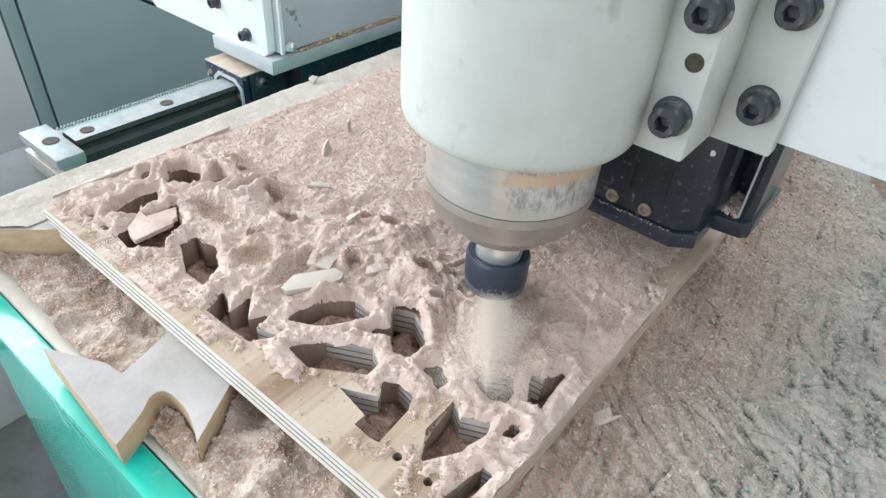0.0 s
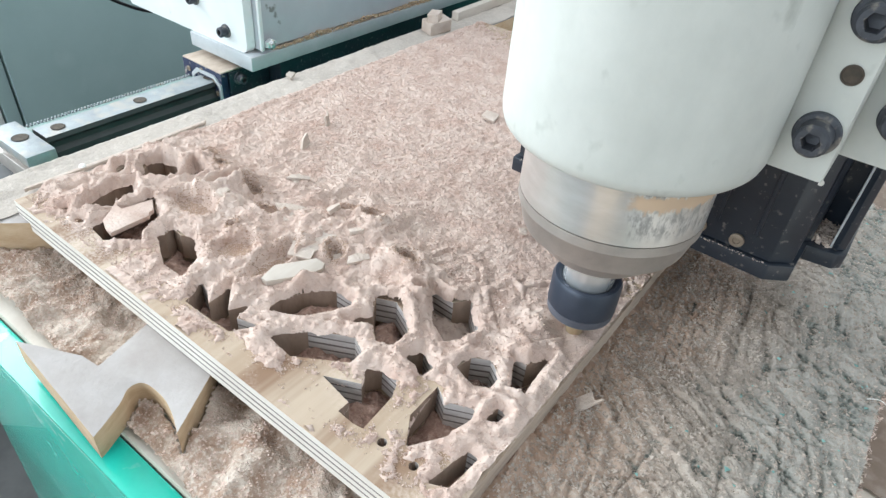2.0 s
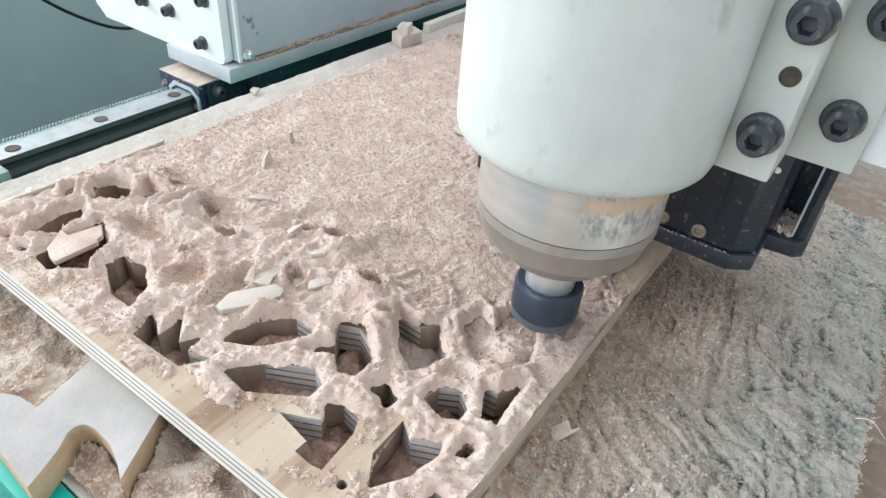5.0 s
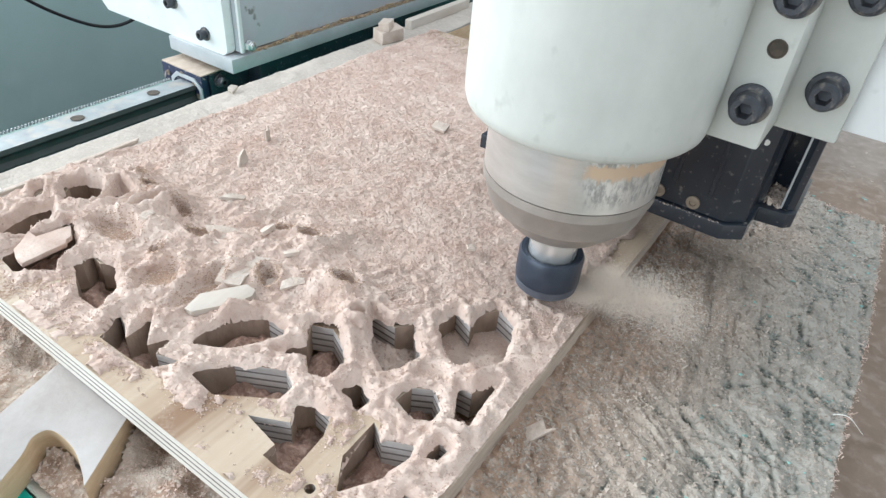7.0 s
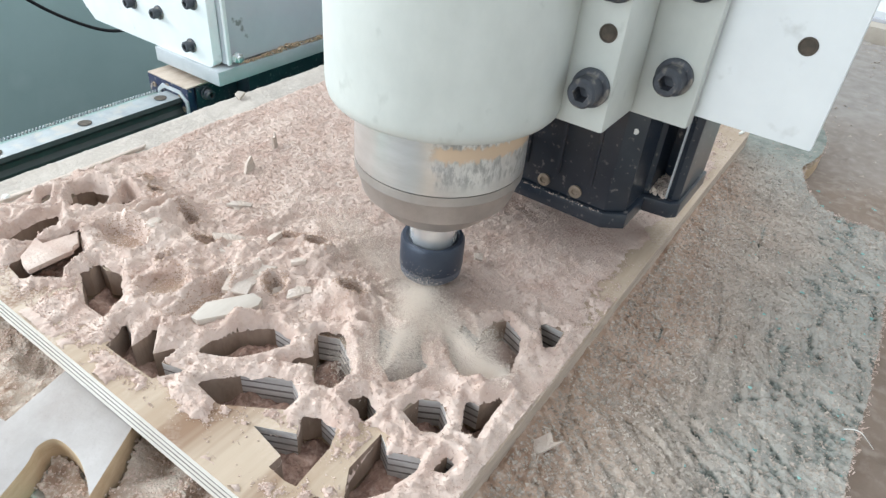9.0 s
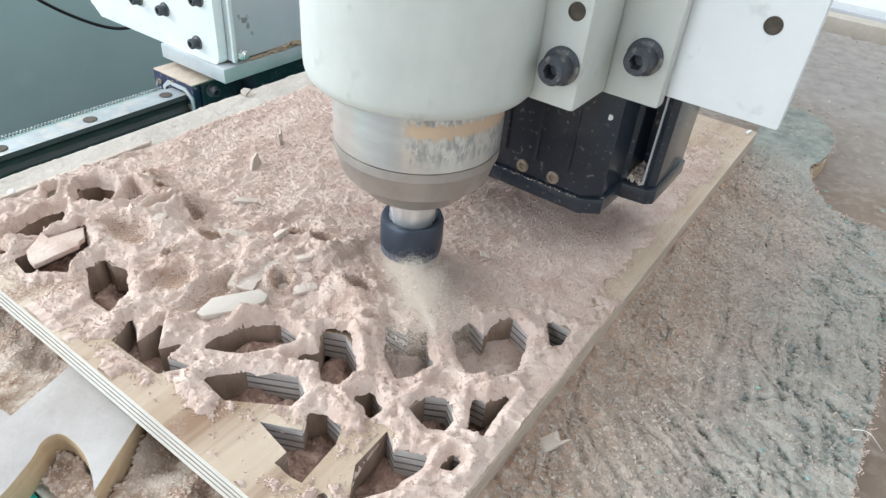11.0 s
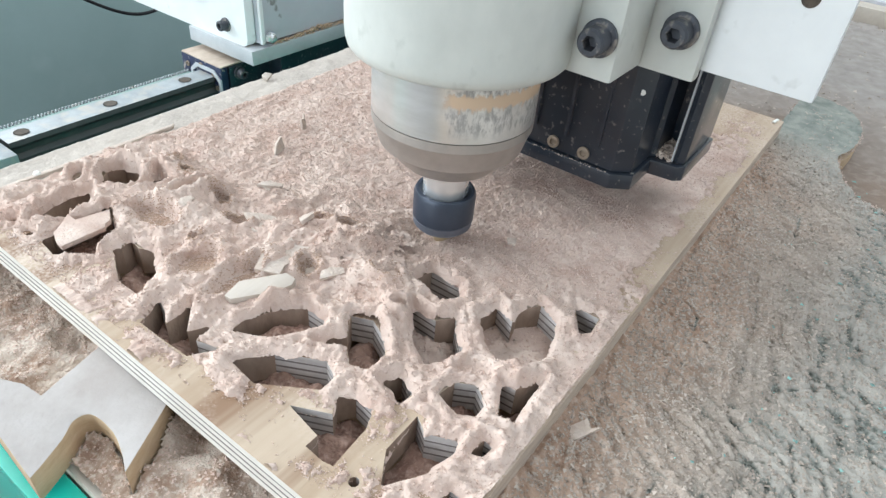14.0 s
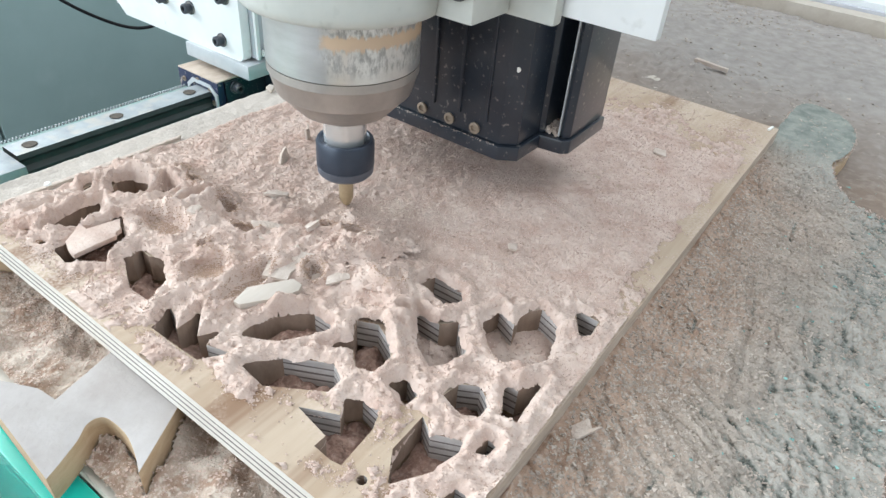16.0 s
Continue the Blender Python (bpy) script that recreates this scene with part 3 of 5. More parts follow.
# ---- spoilboard with old cut-outs under the work ----
spoil = setting("spoilboard", None, "worn plywood spoilboard with old cut-outs under the work", "spoilboard")
EDGE_RIGHT = [(0.3215, -0.20), (0.322, 0.12), (0.3225, 0.20), (0.318, 0.304), (0.297, 0.3045), (0.2836, 0.307), (0.2735, 0.322), (0.267, 0.340)]
LOBE = [(0.2655, 0.352), (0.2698, 0.368), (0.2705, 0.398), (0.262, 0.424), (0.245, 0.438), (0.2290, 0.434), (0.2270, 0.395)]


def curve(points, n=5):
    """Rounds an open line of points."""
    out = []
    for i in range(len(points) - 1):
        p0, p1, p2, p3 = (Vector(points[max(0, min(len(points) - 1, k))]) for k in (i - 1, i, i + 1, i + 2))
        for j in range(n):
            t = j / n
            out.append(tuple(0.5 * ((2 * p1) + (p2 - p0) * t + (2 * p0 - 5 * p1 + 4 * p2 - p3) * t * t + (3 * p1 - p0 - 3 * p2 + p3) * t ** 3)))
    return out + [tuple(points[-1])]


RIGHT_BOARD = [(0.2265, -0.2)] + EDGE_RIGHT[:4] + curve(EDGE_RIGHT[3:] + LOBE) + [(0.2265, 0.392)]
part("board", prism("board", RIGHT_BOARD, -0.0118, -0.0034, CUT_WALL), spoil, "sawn plywood edge")
STAR = [(0.0665, -0.0350), (0.1245, -0.0390)] + curve([(0.1240, -0.0375), (0.1190, -0.0270), (0.1150, -0.0210), (0.1170, -0.0165), (0.1270, -0.0160), (0.1360, -0.0185), (0.1425, -0.0215)])[1:] + [(0.1290, 0.003), (0.1285, 0.0045), (0.0915, 0.0045), (0.0925, 0.0003), (0.0986, -0.0224), (0.090, -0.0235)]
part("star", prism("star", STAR, -0.0118, -0.0004, FRONT_TOP, 0.0003, "z", CUT_WALL), spoil, "pale dusty leaf-shaped remnant of the spoilboard")
LEFT_BOARD = [(-0.0335, -0.06), (-0.03, -0.06)] + curve([(-0.028, -0.055), (-0.020, -0.030), (-0.0056, -0.0145), (0.004, -0.005), (0.0125, 0.004)]) + [(-0.0005, 0.006), (-0.0005, 0.70), (-0.0335, 0.70)]
part("strip", prism("strip", LEFT_BOARD, -0.0118, 0.0045, FRONT_TOP, 0.0003, "z", CUT_WALL), spoil, "pale dusty side of the spoilboard")


def groove(x, y, x0, y0, ang, length, width):
    c, s = math.cos(ang), math.sin(ang)
    u, v = (x - x0) * c + (y - y0) * s, -(x - x0) * s + (y - y0) * c
    return np.clip(1 - np.abs(v) / width, 0, 1) * np.clip((length / 2 - np.abs(u)) / 0.004, 0, 1)


_cutter = random.Random(5)
_grooves = []
for _ in range(420):
    ang = _cutter.choice((_cutter.gauss(-0.48, 0.16), _cutter.gauss(-0.48, 0.16), _cutter.gauss(-1.45, 0.12), _cutter.gauss(0.2, 0.25)))
    _grooves.append((_cutter.uniform(0.232, 0.325), _cutter.uniform(-0.05, 0.42), ang, _cutter.uniform(0.008, 0.040), _cutter.uniform(0.0006, 0.0012), _cutter.choice((-1.0, -1.0, 0.8))))


def strokes(x, y, ang, size):
    """Long low ridges left by the scraping of old cuts, running along one way."""
    c, q = math.cos(ang), math.sin(ang)
    u, v = x * c + y * q, -x * q + y * c
    return fractal(u * 0.16 + 0.25 * v, v, size, 4, 0.6)


def mat_height(x, y):
    bare = fractal(x + 0.4 * y, 0.7 * y, 0.030, 3, 0.5) + 0.5 * fractal(x, y, 0.007, 3, 0.6) + np.clip((0.290 - x) / 0.03, -0.22, 1.4)
    cake = np.clip((bare + 0.45) / 0.5, 0, 1)
    h = 0.0014 * cake + 0.0006 * fractal(x, y, 0.010, 3, 0.55) * cake + 0.0006 * fractal(x, y, 0.0032, 3, 0.7)
    turn = np.clip(0.35 + 1.6 * fractal(x + 3.1, y, 0.045, 2), 0, 1)
    h = h + 0.0002 + 0.0018 * (np.clip(strokes(x, y, -0.48, 0.0034), -0.6, 0.9) * (1 - turn) + np.clip(strokes(x, y, -1.35, 0.0034), -0.6, 0.9) * turn)
    for gx, gy, ga, gl, gw, sign in _grooves:
        h = h + sign * 0.0013 * groove(x, y, gx, gy, ga, gl, gw)
    h = h * (1 - 0.6 * np.clip((y - 0.31) / 0.05, 0, 1)) + 0.0006 * np.clip((y - 0.31) / 0.05, 0, 1)
    return h + 0.0004 + 0.0022 * np.clip((0.25 - x) / 0.02, 0, 1) * np.clip((0.36 - y) / 0.04, 0, 1)


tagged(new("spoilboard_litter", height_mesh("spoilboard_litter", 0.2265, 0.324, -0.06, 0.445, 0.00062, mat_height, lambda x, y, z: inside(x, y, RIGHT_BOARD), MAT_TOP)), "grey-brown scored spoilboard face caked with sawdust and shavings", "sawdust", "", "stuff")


def front_dust(x, y):
    return -0.0090 + 0.0036 * fractal(x, y, 0.011, 4, 0.55) + 0.0015 * fractal(x, y, 0.03, 2)


def front_keep(x, y, z):
    front = -0.0245 + 0.003 * fractal(x, y, 0.03, 2) - 0.006 * np.clip((x - 0.12) / 0.08, 0, 1)
    return (y > front) & ~inside(x, y, STAR) & ~inside(x, y, LEFT_BOARD)


tagged(new("sawdust_heap", height_mesh("sawdust_heap", -0.03, 0.26, -0.045, 0.02, 0.0010, front_dust, front_keep, HEAP)), "loose sawdust lying in old spoilboard cut-outs", "sawdust", "", "stuff")

tagged(new("side_sawdust", height_mesh("side_sawdust", -0.0332, -0.0008, -0.03, 0.62, 0.0010, lambda x, y: 0.0056 + 0.0008 * fractal(x, y, 0.012, 4, 0.6) - 0.004 * np.clip((-0.0315 - x) / 0.002, 0, 1), lambda x, y, z: (x > -1) & inside(x, y, LEFT_BOARD), SIDE_DUST)), "fine sawdust along the side of the spoilboard", "sawdust", "", "stuff")

part("core", box("core", (0.0005, 0.006, -0.0132), (0.2262, 0.130, -0.0080), CUT_WALL, 0), spoil)
part("core", box("core", (0.0005, 0.131, -0.0132), (0.2262, 0.3485, -0.0002), CUT_WALL, 0), spoil)

# ---- the plywood panel being cut ----
BX, BY = 0.2305, 0.3490
POCKETS = {}


def pocket(key, *points):
    POCKETS[key] = list(points)


pocket("A", (0.1302, 0.0270), (0.1295, 0.0336), (0.1342, 0.0446), (0.1410, 0.0515), (0.1498, 0.0515), (0.1518, 0.0480), (0.1430, 0.0339), (0.1382, 0.0304))
pocket("Y", (0.0112, 0.0378), (0.0082, 0.0424), (0.0074, 0.0464), (0.0124, 0.0424))
pocket("B", (0.1407, 0.0185), (0.1482, 0.0299), (0.1635, 0.0381), (0.1701, 0.0351), (0.1704, 0.0285), (0.1532, 0.0172))
pocket("C", (0.1676, 0.0185), (0.1796, 0.0244), (0.1759, 0.0299), (0.1795, 0.0347), (0.1878, 0.0333), (0.1907, 0.0269), (0.1916, 0.0173), (0.1922, 0.0119), (0.1887, 0.0112), (0.1817, 0.0116), (0.1817, 0.0162))
pocket("D", (0.2062, 0.0155), (0.1997, 0.0253), (0.1992, 0.0401), (0.2049, 0.0366), (0.2139, 0.0410), (0.2155, 0.0372), (0.2138, 0.0272))
pocket("E", (0.2181, 0.0393), (0.2195, 0.0462), (0.2235, 0.0463), (0.2226, 0.0406))
pocket("F", (0.2184, 0.0100), (0.2212, 0.0269), (0.2260, 0.0274), (0.2244, 0.0130))
pocket("G", (0.1991, 0.0510), (0.2000, 0.0580), (0.2061, 0.0616), (0.2131, 0.0569), (0.2131, 0.0512), (0.2074, 0.0478))
pocket("H", (0.2115, 0.0678), (0.2165, 0.0682), (0.2212, 0.0776), (0.2230, 0.0567), (0.2178, 0.0557))
pocket("I", (0.1817, 0.0424), (0.1852, 0.0501), (0.1929, 0.0458), (0.1924, 0.0394), (0.1867, 0.0421))
pocket("J", (0.1543, 0.0415), (0.1603, 0.0509), (0.1551, 0.0585), (0.1622, 0.0619), (0.1718, 0.0573), (0.1767, 0.0511), (0.1758, 0.0437), (0.1699, 0.0419), (0.1639, 0.0470))
pocket("K", (0.1676, 0.0766), (0.1785, 0.0762), (0.1829, 0.0820), (0.1938, 0.0710), (0.1918, 0.0624), (0.1880, 0.0569), (0.1782, 0.0628))
pocket("L", (0.1879, 0.0884), (0.1906, 0.0977), (0.1990, 0.0941), (0.1974, 0.1007), (0.2027, 0.1083), (0.2116, 0.1051), (0.2180, 0.0881), (0.2135, 0.0777), (0.2056, 0.0740), (0.1975, 0.0790))
pocket("M", (0.2124, 0.1163), (0.2222, 0.1163), (0.2231, 0.1073), (0.2201, 0.1046))
pocket("N", (0.1591, 0.0884), (0.1608, 0.0969), (0.1741, 0.0973), (0.1788, 0.0906), (0.1740, 0.0850))
pocket("O", (0.0270, 0.0150), (0.0218, 0.0258), (0.0200, 0.0355), (0.0218, 0.0421), (0.0345, 0.0359), (0.0342, 0.0290), (0.0298, 0.0287), (0.0346, 0.0250))
pocket("P", (0.0180, 0.0487), (0.0250, 0.0459), (0.0330, 0.0492), (0.0338, 0.0560), (0.0305, 0.0605), (0.0238, 0.0632), (0.0150, 0.0612), (0.0128, 0.0544))
pocket("Q", (0.0392, 0.0526), (0.0380, 0.0610), (0.0315, 0.0675), (0.0412, 0.0663), (0.0422, 0.0606))
pocket("R", (0.0548, 0.0569), (0.0545, 0.0661), (0.0549, 0.0715), (0.0536, 0.0773), (0.0592, 0.0731), (0.0580, 0.0647))
pocket("S", (0.0093, 0.0172), (0.0097, 0.0278), (0.0130, 0.0256), (0.0134, 0.0176))
pocket("U", (0.0400, 0.0113), (0.0405, 0.0152), (0.0388, 0.0249), (0.0430, 0.0376), (0.0562, 0.0328), (0.0577, 0.0232), (0.0625, 0.0198), (0.0511, 0.0100))
pocket("V", (0.0636, 0.0257), (0.0656, 0.0284), (0.0634, 0.0336), (0.0702, 0.0325), (0.0750, 0.0356), (0.0869, 0.0290), (0.0937, 0.0174), (0.0818, 0.0172))
pocket("W", (0.1052, 0.0102), (0.1035, 0.0150), (0.1003, 0.0205), (0.1060, 0.0190), (0.1120, 0.0152), (0.1117, 0.0209), (0.1105, 0.0265), (0.1200, 0.0176), (0.1243, 0.0254), (0.1257, 0.0170), (0.1348, 0.0200), (0.1290, 0.0109), (0.1172, 0.0104))
for key, cx, cy, r in (("d", 0.0207, 0.0110, 0.0013), ("e", 0.0336, 0.0109, 0.0013), ("f", 0.1998, 0.0120, 0.0016), ("g", 0.2122, 0.0119, 0.0016), ("h", 0.1665, 0.0705, 0.0016)):
    POCKETS[key] = [(cx + r * math.cos(i * math.pi / 5), cy + r * math.sin(i * math.pi / 5)) for i in range(10)]
LATE = "KLMN"


def panel_fill():
    """The panel's face with its cut-outs, as points, triangles and loops."""
    bm = bmesh.new()
    loops, edges = [], []
    for poly in [[(0, 0), (BX, 0), (BX, BY), (0, BY)]] + list(POCKETS.values()):
        vs = [bm.verts.new((x, y, 0)) for x, y in poly]
        loops.append(vs)
        edges += [bm.edges.new((a, b)) for a, b in zip(vs, vs[1:] + vs[:1])]
    bmesh.ops.triangle_fill(bm, use_beauty=True, edges=edges, normal=(0, 0, 1))
    bm.verts.index_update()
    pts = [(v.co.x, v.co.y) for v in bm.verts]
    tris = [tuple(v.index for v in f.verts) for f in bm.faces]
    rings = [[v.index for v in loop] for loop in loops]
    bm.free()
    return pts, tris, rings


panel = thing("plywood_panel", "pine plywood panel half cut with ornamental openings, strewn with sawdust", "plywood panel")
_pts, _tris, _rings = panel_fill()
_cuts = [0.0, 0.0026, 0.0034, 0.0055, 0.0064, 0.0085, 0.0092, TOP]
for i, (z0, z1) in enumerate(zip(_cuts, _cuts[1:])):
    n = len(_pts)
    vs = [(x, y, z0) for x, y in _pts] + [(x, y, z1) for x, y in _pts]
    fs = [tuple(reversed(t)) for t in _tris] + [tuple(k + n for k in t) for t in _tris]
    for ring in _rings:
        fs += [(a, b, b + n, a + n) for a, b in zip(ring, ring[1:] + ring[:1])]
    me = mesh_from("ply", vs, fs, PLY_DARK if i % 2 else PLY_LIGHT)
    bm = bmesh.new()
    bm.from_mesh(me)
    bmesh.ops.recalc_face_normals(bm, faces=bm.faces)
    bm.to_mesh(me)
    bm.free()
    for extra in (PINE, LIT_PLY_EDGE, DUSTY_EDGE, DUSTY_SHADED_WALL):
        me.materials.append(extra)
    for f in me.polygons:
        if f.normal.z > 0.9 and i == len(_cuts) - 2:
            f.material_index = 1
        elif f.center.y < 0.0001 and not i % 2:
            f.material_index = 2
        elif f.center.x > BX - 0.0001:
            f.material_index = 3
        # left cut-outs and walls facing +x get their shade as darker brown
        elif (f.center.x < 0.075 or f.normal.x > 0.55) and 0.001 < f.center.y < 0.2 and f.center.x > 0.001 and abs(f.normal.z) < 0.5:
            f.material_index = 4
    part("ply", me, panel)


def open_reach(x, y, skip=""):
    d = np.full(x.shape, 1e9)
    for key, poly in POCKETS.items():
        if key not in skip:
            d = np.minimum(d, reach(x, y, poly))
    return d


DENTS = [(0.060, 0.0475, 0.0115, 0.0065), (0.0965, 0.0405, 0.0075, 0.0085), (0.1135, 0.0450, 0.0045, 0.0125), (0.0855, 0.0474, 0.0024, 0.0022), (0.0440, 0.0735, 0.0035, 0.0022), (0.087, 0.066, 0.006, 0.004), (0.0690, 0.0720, 0.0045, 0.0025), (0.110, 0.088, 0.005, 0.003), (0.124, 0.0905, 0.004, 0.003), (0.1525, 0.079, 0.005, 0.004), (0.1280, 0.0640, 0.0045, 0.0035), (0.0285, 0.0790, 0.004, 0.002)]


def dust_height(x, y, skip=""):
    d = open_reach(x, y, skip)
    late = np.minimum.reduce([reach(x, y, POCKETS[k]) for k in LATE])
    thick = 0.0012 + 0.0006 * fractal(x, y, 0.024, 3, 0.5) + 0.00052 * fractal(x, y, 0.0030, 3, 0.6)
    thick = thick + 0.00035 * np.clip(strokes(x, y, 1.35, 0.0045), -0.7, 0.7) * np.clip((y - 0.13) / 0.06, 0, 1)
    work = np.clip((0.112 - y + 0.012 * fractal(x, y, 0.03, 2)) / 0.02, 0, 1)
    rim = np.exp(-((d - 0.0026) / 0.0026) ** 2) * (0.0020 + 0.0022 * np.clip(fractal(x, y, 0.012, 3), 0, 1))
    rim = rim * np.clip((y - 0.022) / 0.02, 0.15, 1) * np.where(late <= d + (1 if skip else 1e-6), 0.45, 1)
    mound = 0.0026 * np.exp(-(((x - 0.075) / 0.04) ** 2 + ((y - 0.055) / 0.022) ** 2)) + 0.004 * np.exp(-(((x - 0.135) / 0.035) ** 2 + ((y - 0.080) / 0.02) ** 2)) + 0.003 * np.exp(-(((x - 0.10) / 0.04) ** 2 + ((y - 0.06) / 0.02) ** 2))
    mound = mound + 0.0045 * np.exp(-(((x - 0.0150) / 0.008) ** 2 + ((y - 0.0665) / 0.006) ** 2)) + 0.0025 * np.exp(-(((x - 0.030) / 0.012) ** 2 + ((y - 0.0720) / 0.006) ** 2)) + 0.003 * np.exp(-(((x - 0.1330) / 0.006) ** 2 + ((y - 0.1000) / 0.012) ** 2))
    mound = mound * (1 + 0.55 * fractal(x, y, 0.014, 3, 0.45))
    clumps = work * (0.0030 * np.clip(fractal(x, y, 0.015, 4, 0.42), -0.35, 1.2) + 0.0009 * np.clip(fractal(x + 1.7, y, 0.0048, 3, 0.5), -0.3, 1) + 0.00045 * fractal(x + 0.9, y, 0.0021, 2, 0.7))
    h = thick + rim + mound + clumps + 0.0006 * fractal(x + 2.3, y, 0.0021, 2, 0.7) * np.exp(-((d - 0.003) / 0.0045) ** 2)
    for cx, cy, rx, ry in DENTS:
        q = np.hypot((x - cx) / rx, (y - cy) / ry) + 0.25 * fractal(x, y, 0.007, 3)
        h = h + 0.0022 * np.exp(-((q - 1.25) / 0.35) ** 2) - 0.0065 * np.clip((1.0 - q) / 0.45, 0, 1)
    h = h * np.clip(y / 0.016, 0.35, 1)
    # wood laid bare along the front, at the far corner and along the near edge
    bare = 0.55 * np.clip((0.012 - y) / 0.008, 0, 1) * np.clip((x - 0.105) / 0.03, 0.10, 1)
    bare = np.maximum(bare, np.clip(1.4 - np.hypot((x - 0.172) / 0.017, (y - 0.012) / 0.011), 0, 1))
    bare = np.maximum(bare, np.clip(1.3 - np.hypot((x - 0.197) / 0.008, (y - 0.028) / 0.014), 0, 1))
    bare = np.maximum(bare, 0.85 * np.clip((x - 0.2205 + 0.004 * fractal(x, y, 0.03, 2)) / 0.006, 0, 1) * np.clip((y - 0.12) / 0.05, 0, 1))
    bare = np.maximum(bare, np.clip((y - 0.272 - 0.24 * (0.23 - x)) / 0.07, 0, 1))
    bare = np.clip(bare + (0.25 * fractal(x, y, 0.02, 4) + 0.45 * fractal(x, y, 0.0035, 3, 0.7)) * (bare > 0), 0, 1)
    dust_line = np.clip((y - 0.02) / 0.01, 0, 1) * np.clip((0.10 - y) / 0.01, 0, 1)
    h = np.maximum(h, (0.0005 + 0.0003 * fractal(x, y, 0.004, 2)) * dust_line)
    h = np.where((y > 0.03) & (y < 0.11), np.maximum(h, 0.0004 + 0.0003 * fractal(x, y, 0.004, 2)), h)
    edge = np.clip(d / 0.0022, 0, 1)
    h = np.where(h > 0.0002, 0.0002 + (h - 0.0002) * edge ** 0.6, h)
    z = TOP + h - 0.0036 * bare - 0.0011 * np.clip((0.0004 - d) / 0.0016, 0, 1)
    return np.where((z < TOP + 0.00015) & (d > 0.0004), z - 0.0006, z)


def dust_border(x, y):
    """The rim of the dust: it hangs unevenly over the edges of the cut-outs."""
    worn = np.clip((y - 0.016) / 0.015, 0.2, 1)
    return open_reach(x, y) + worn * (0.0011 * fractal(x, y, 0.0075, 3, 0.6) + 0.0004)


def dust_keep(x, y, z):
    return (z > TOP - 0.0016) | (open_reach(x, y) < 0.0004)


tagged(new("sawdust_layer", height_mesh("sawdust_layer", 0.0006, BX - 0.0006, 0.0006, BY - 0.0006, 0.00068, dust_height, dust_keep, SAWDUST, dust_border)), "pinkish sawdust heaped over the plywood panel and round its cut-outs", "sawdust", "", "stuff")

FLOOR_Z = {"Y": 0.006, "A": 0.0035, "J": -0.0015, "P": 0.0, "U": 0.002, "W": 0.001, "H": -0.001, "S": 0.004, "R": 0.005}


def pocket_floor(keys, name, label):
    vs_all, fs_all = [], []
    for key in keys:
        poly = POCKETS[key]
        xs, ys = [p[0] for p in poly], [p[1] for p in poly]
        z0 = FLOOR_Z.get(key, -0.0008)
        me = height_mesh("tmp", min(xs), max(xs), min(ys), max(ys), 0.0007, lambda x, y: z0 + 0.0034 * fractal(x, y, 0.008, 4, 0.6) + 0.0048 * np.clip(-reach(x, y, poly) / 0.006, 0, 1) * (1 if key in "AJLKPUGOQ" else 0.45), lambda x, y, z: reach(x, y, poly) < 0.0009, SHADED_POCKET_DUST)
        base = len(vs_all)
        vs_all += [tuple(v.co) for v in me.vertices]
        fs_all += [tuple(base + k for k in f.vertices) for f in me.polygons]
        bpy.data.meshes.remove(me)
    tagged(new(name, mesh_from(name, vs_all, fs_all, SHADED_POCKET_DUST, True)), label, "sawdust", "", "stuff")


pocket_floor([k for k in POCKETS if k not in LATE and k.isupper()], "shaded_pocket_sawdust", "reddish sawdust lying in the cut-outs of the panel, darkened as shade")


def slug(key):
    """The piece that drops into the cut-out once the bit has gone round it, with the dust on it."""
    poly = POCKETS[key]
    cx, cy = sum(p[0] for p in poly) / len(poly), sum(p[1] for p in poly) / len(poly)
    inner = [(cx + (x - cx) * 0.995, cy + (y - cy) * 0.995) for x, y in poly]
    top = thing("cut_slug", "dust-covered wooden slug cut free from the panel", "offcut", "slugs cut from the panel")
    xs, ys = [p[0] for p in inner], [p[1] for p in inner]
    part("core", prism("core", inner, -0.0115, -0.0002, PLY_LIGHT), top)
    def cap(x, y):
        d = reach(x, y, inner)
        return dust_height(x, y, LATE) - TOP + 0.0003 - 0.0012 * np.clip(d / 0.0026, 0, 1) ** 2
    part("dust_cap", height_mesh("dust_cap", min(xs) - 0.003, max(xs) + 0.003, min(ys) - 0.003, max(ys) + 0.003, 0.0008, cap, lambda x, y, z: (reach(x, y, inner) < 0.0026) & (open_reach(x, y, LATE) > 0.0004), SAWDUST), top)
    gx, gy = _rng.uniform(min(xs) - 0.001, max(xs) + 0.001, 900), _rng.uniform(min(ys) - 0.001, max(ys) + 0.001, 900)
    ok = reach(gx, gy, inner) < 0.001
    gx, gy = gx[ok], gy[ok]
    tagged(part("loose_dust", crumbs("loose_dust", np.stack([gx, gy, cap(gx, gy) + 0.0001], -1), 0.00028 + 0.0006 * _rng.rand(len(gx)) ** 2.5, CRUMB), top), "", "", "", "stuff")
    return top


SLUGS = {key: slug(key) for key in LATE}

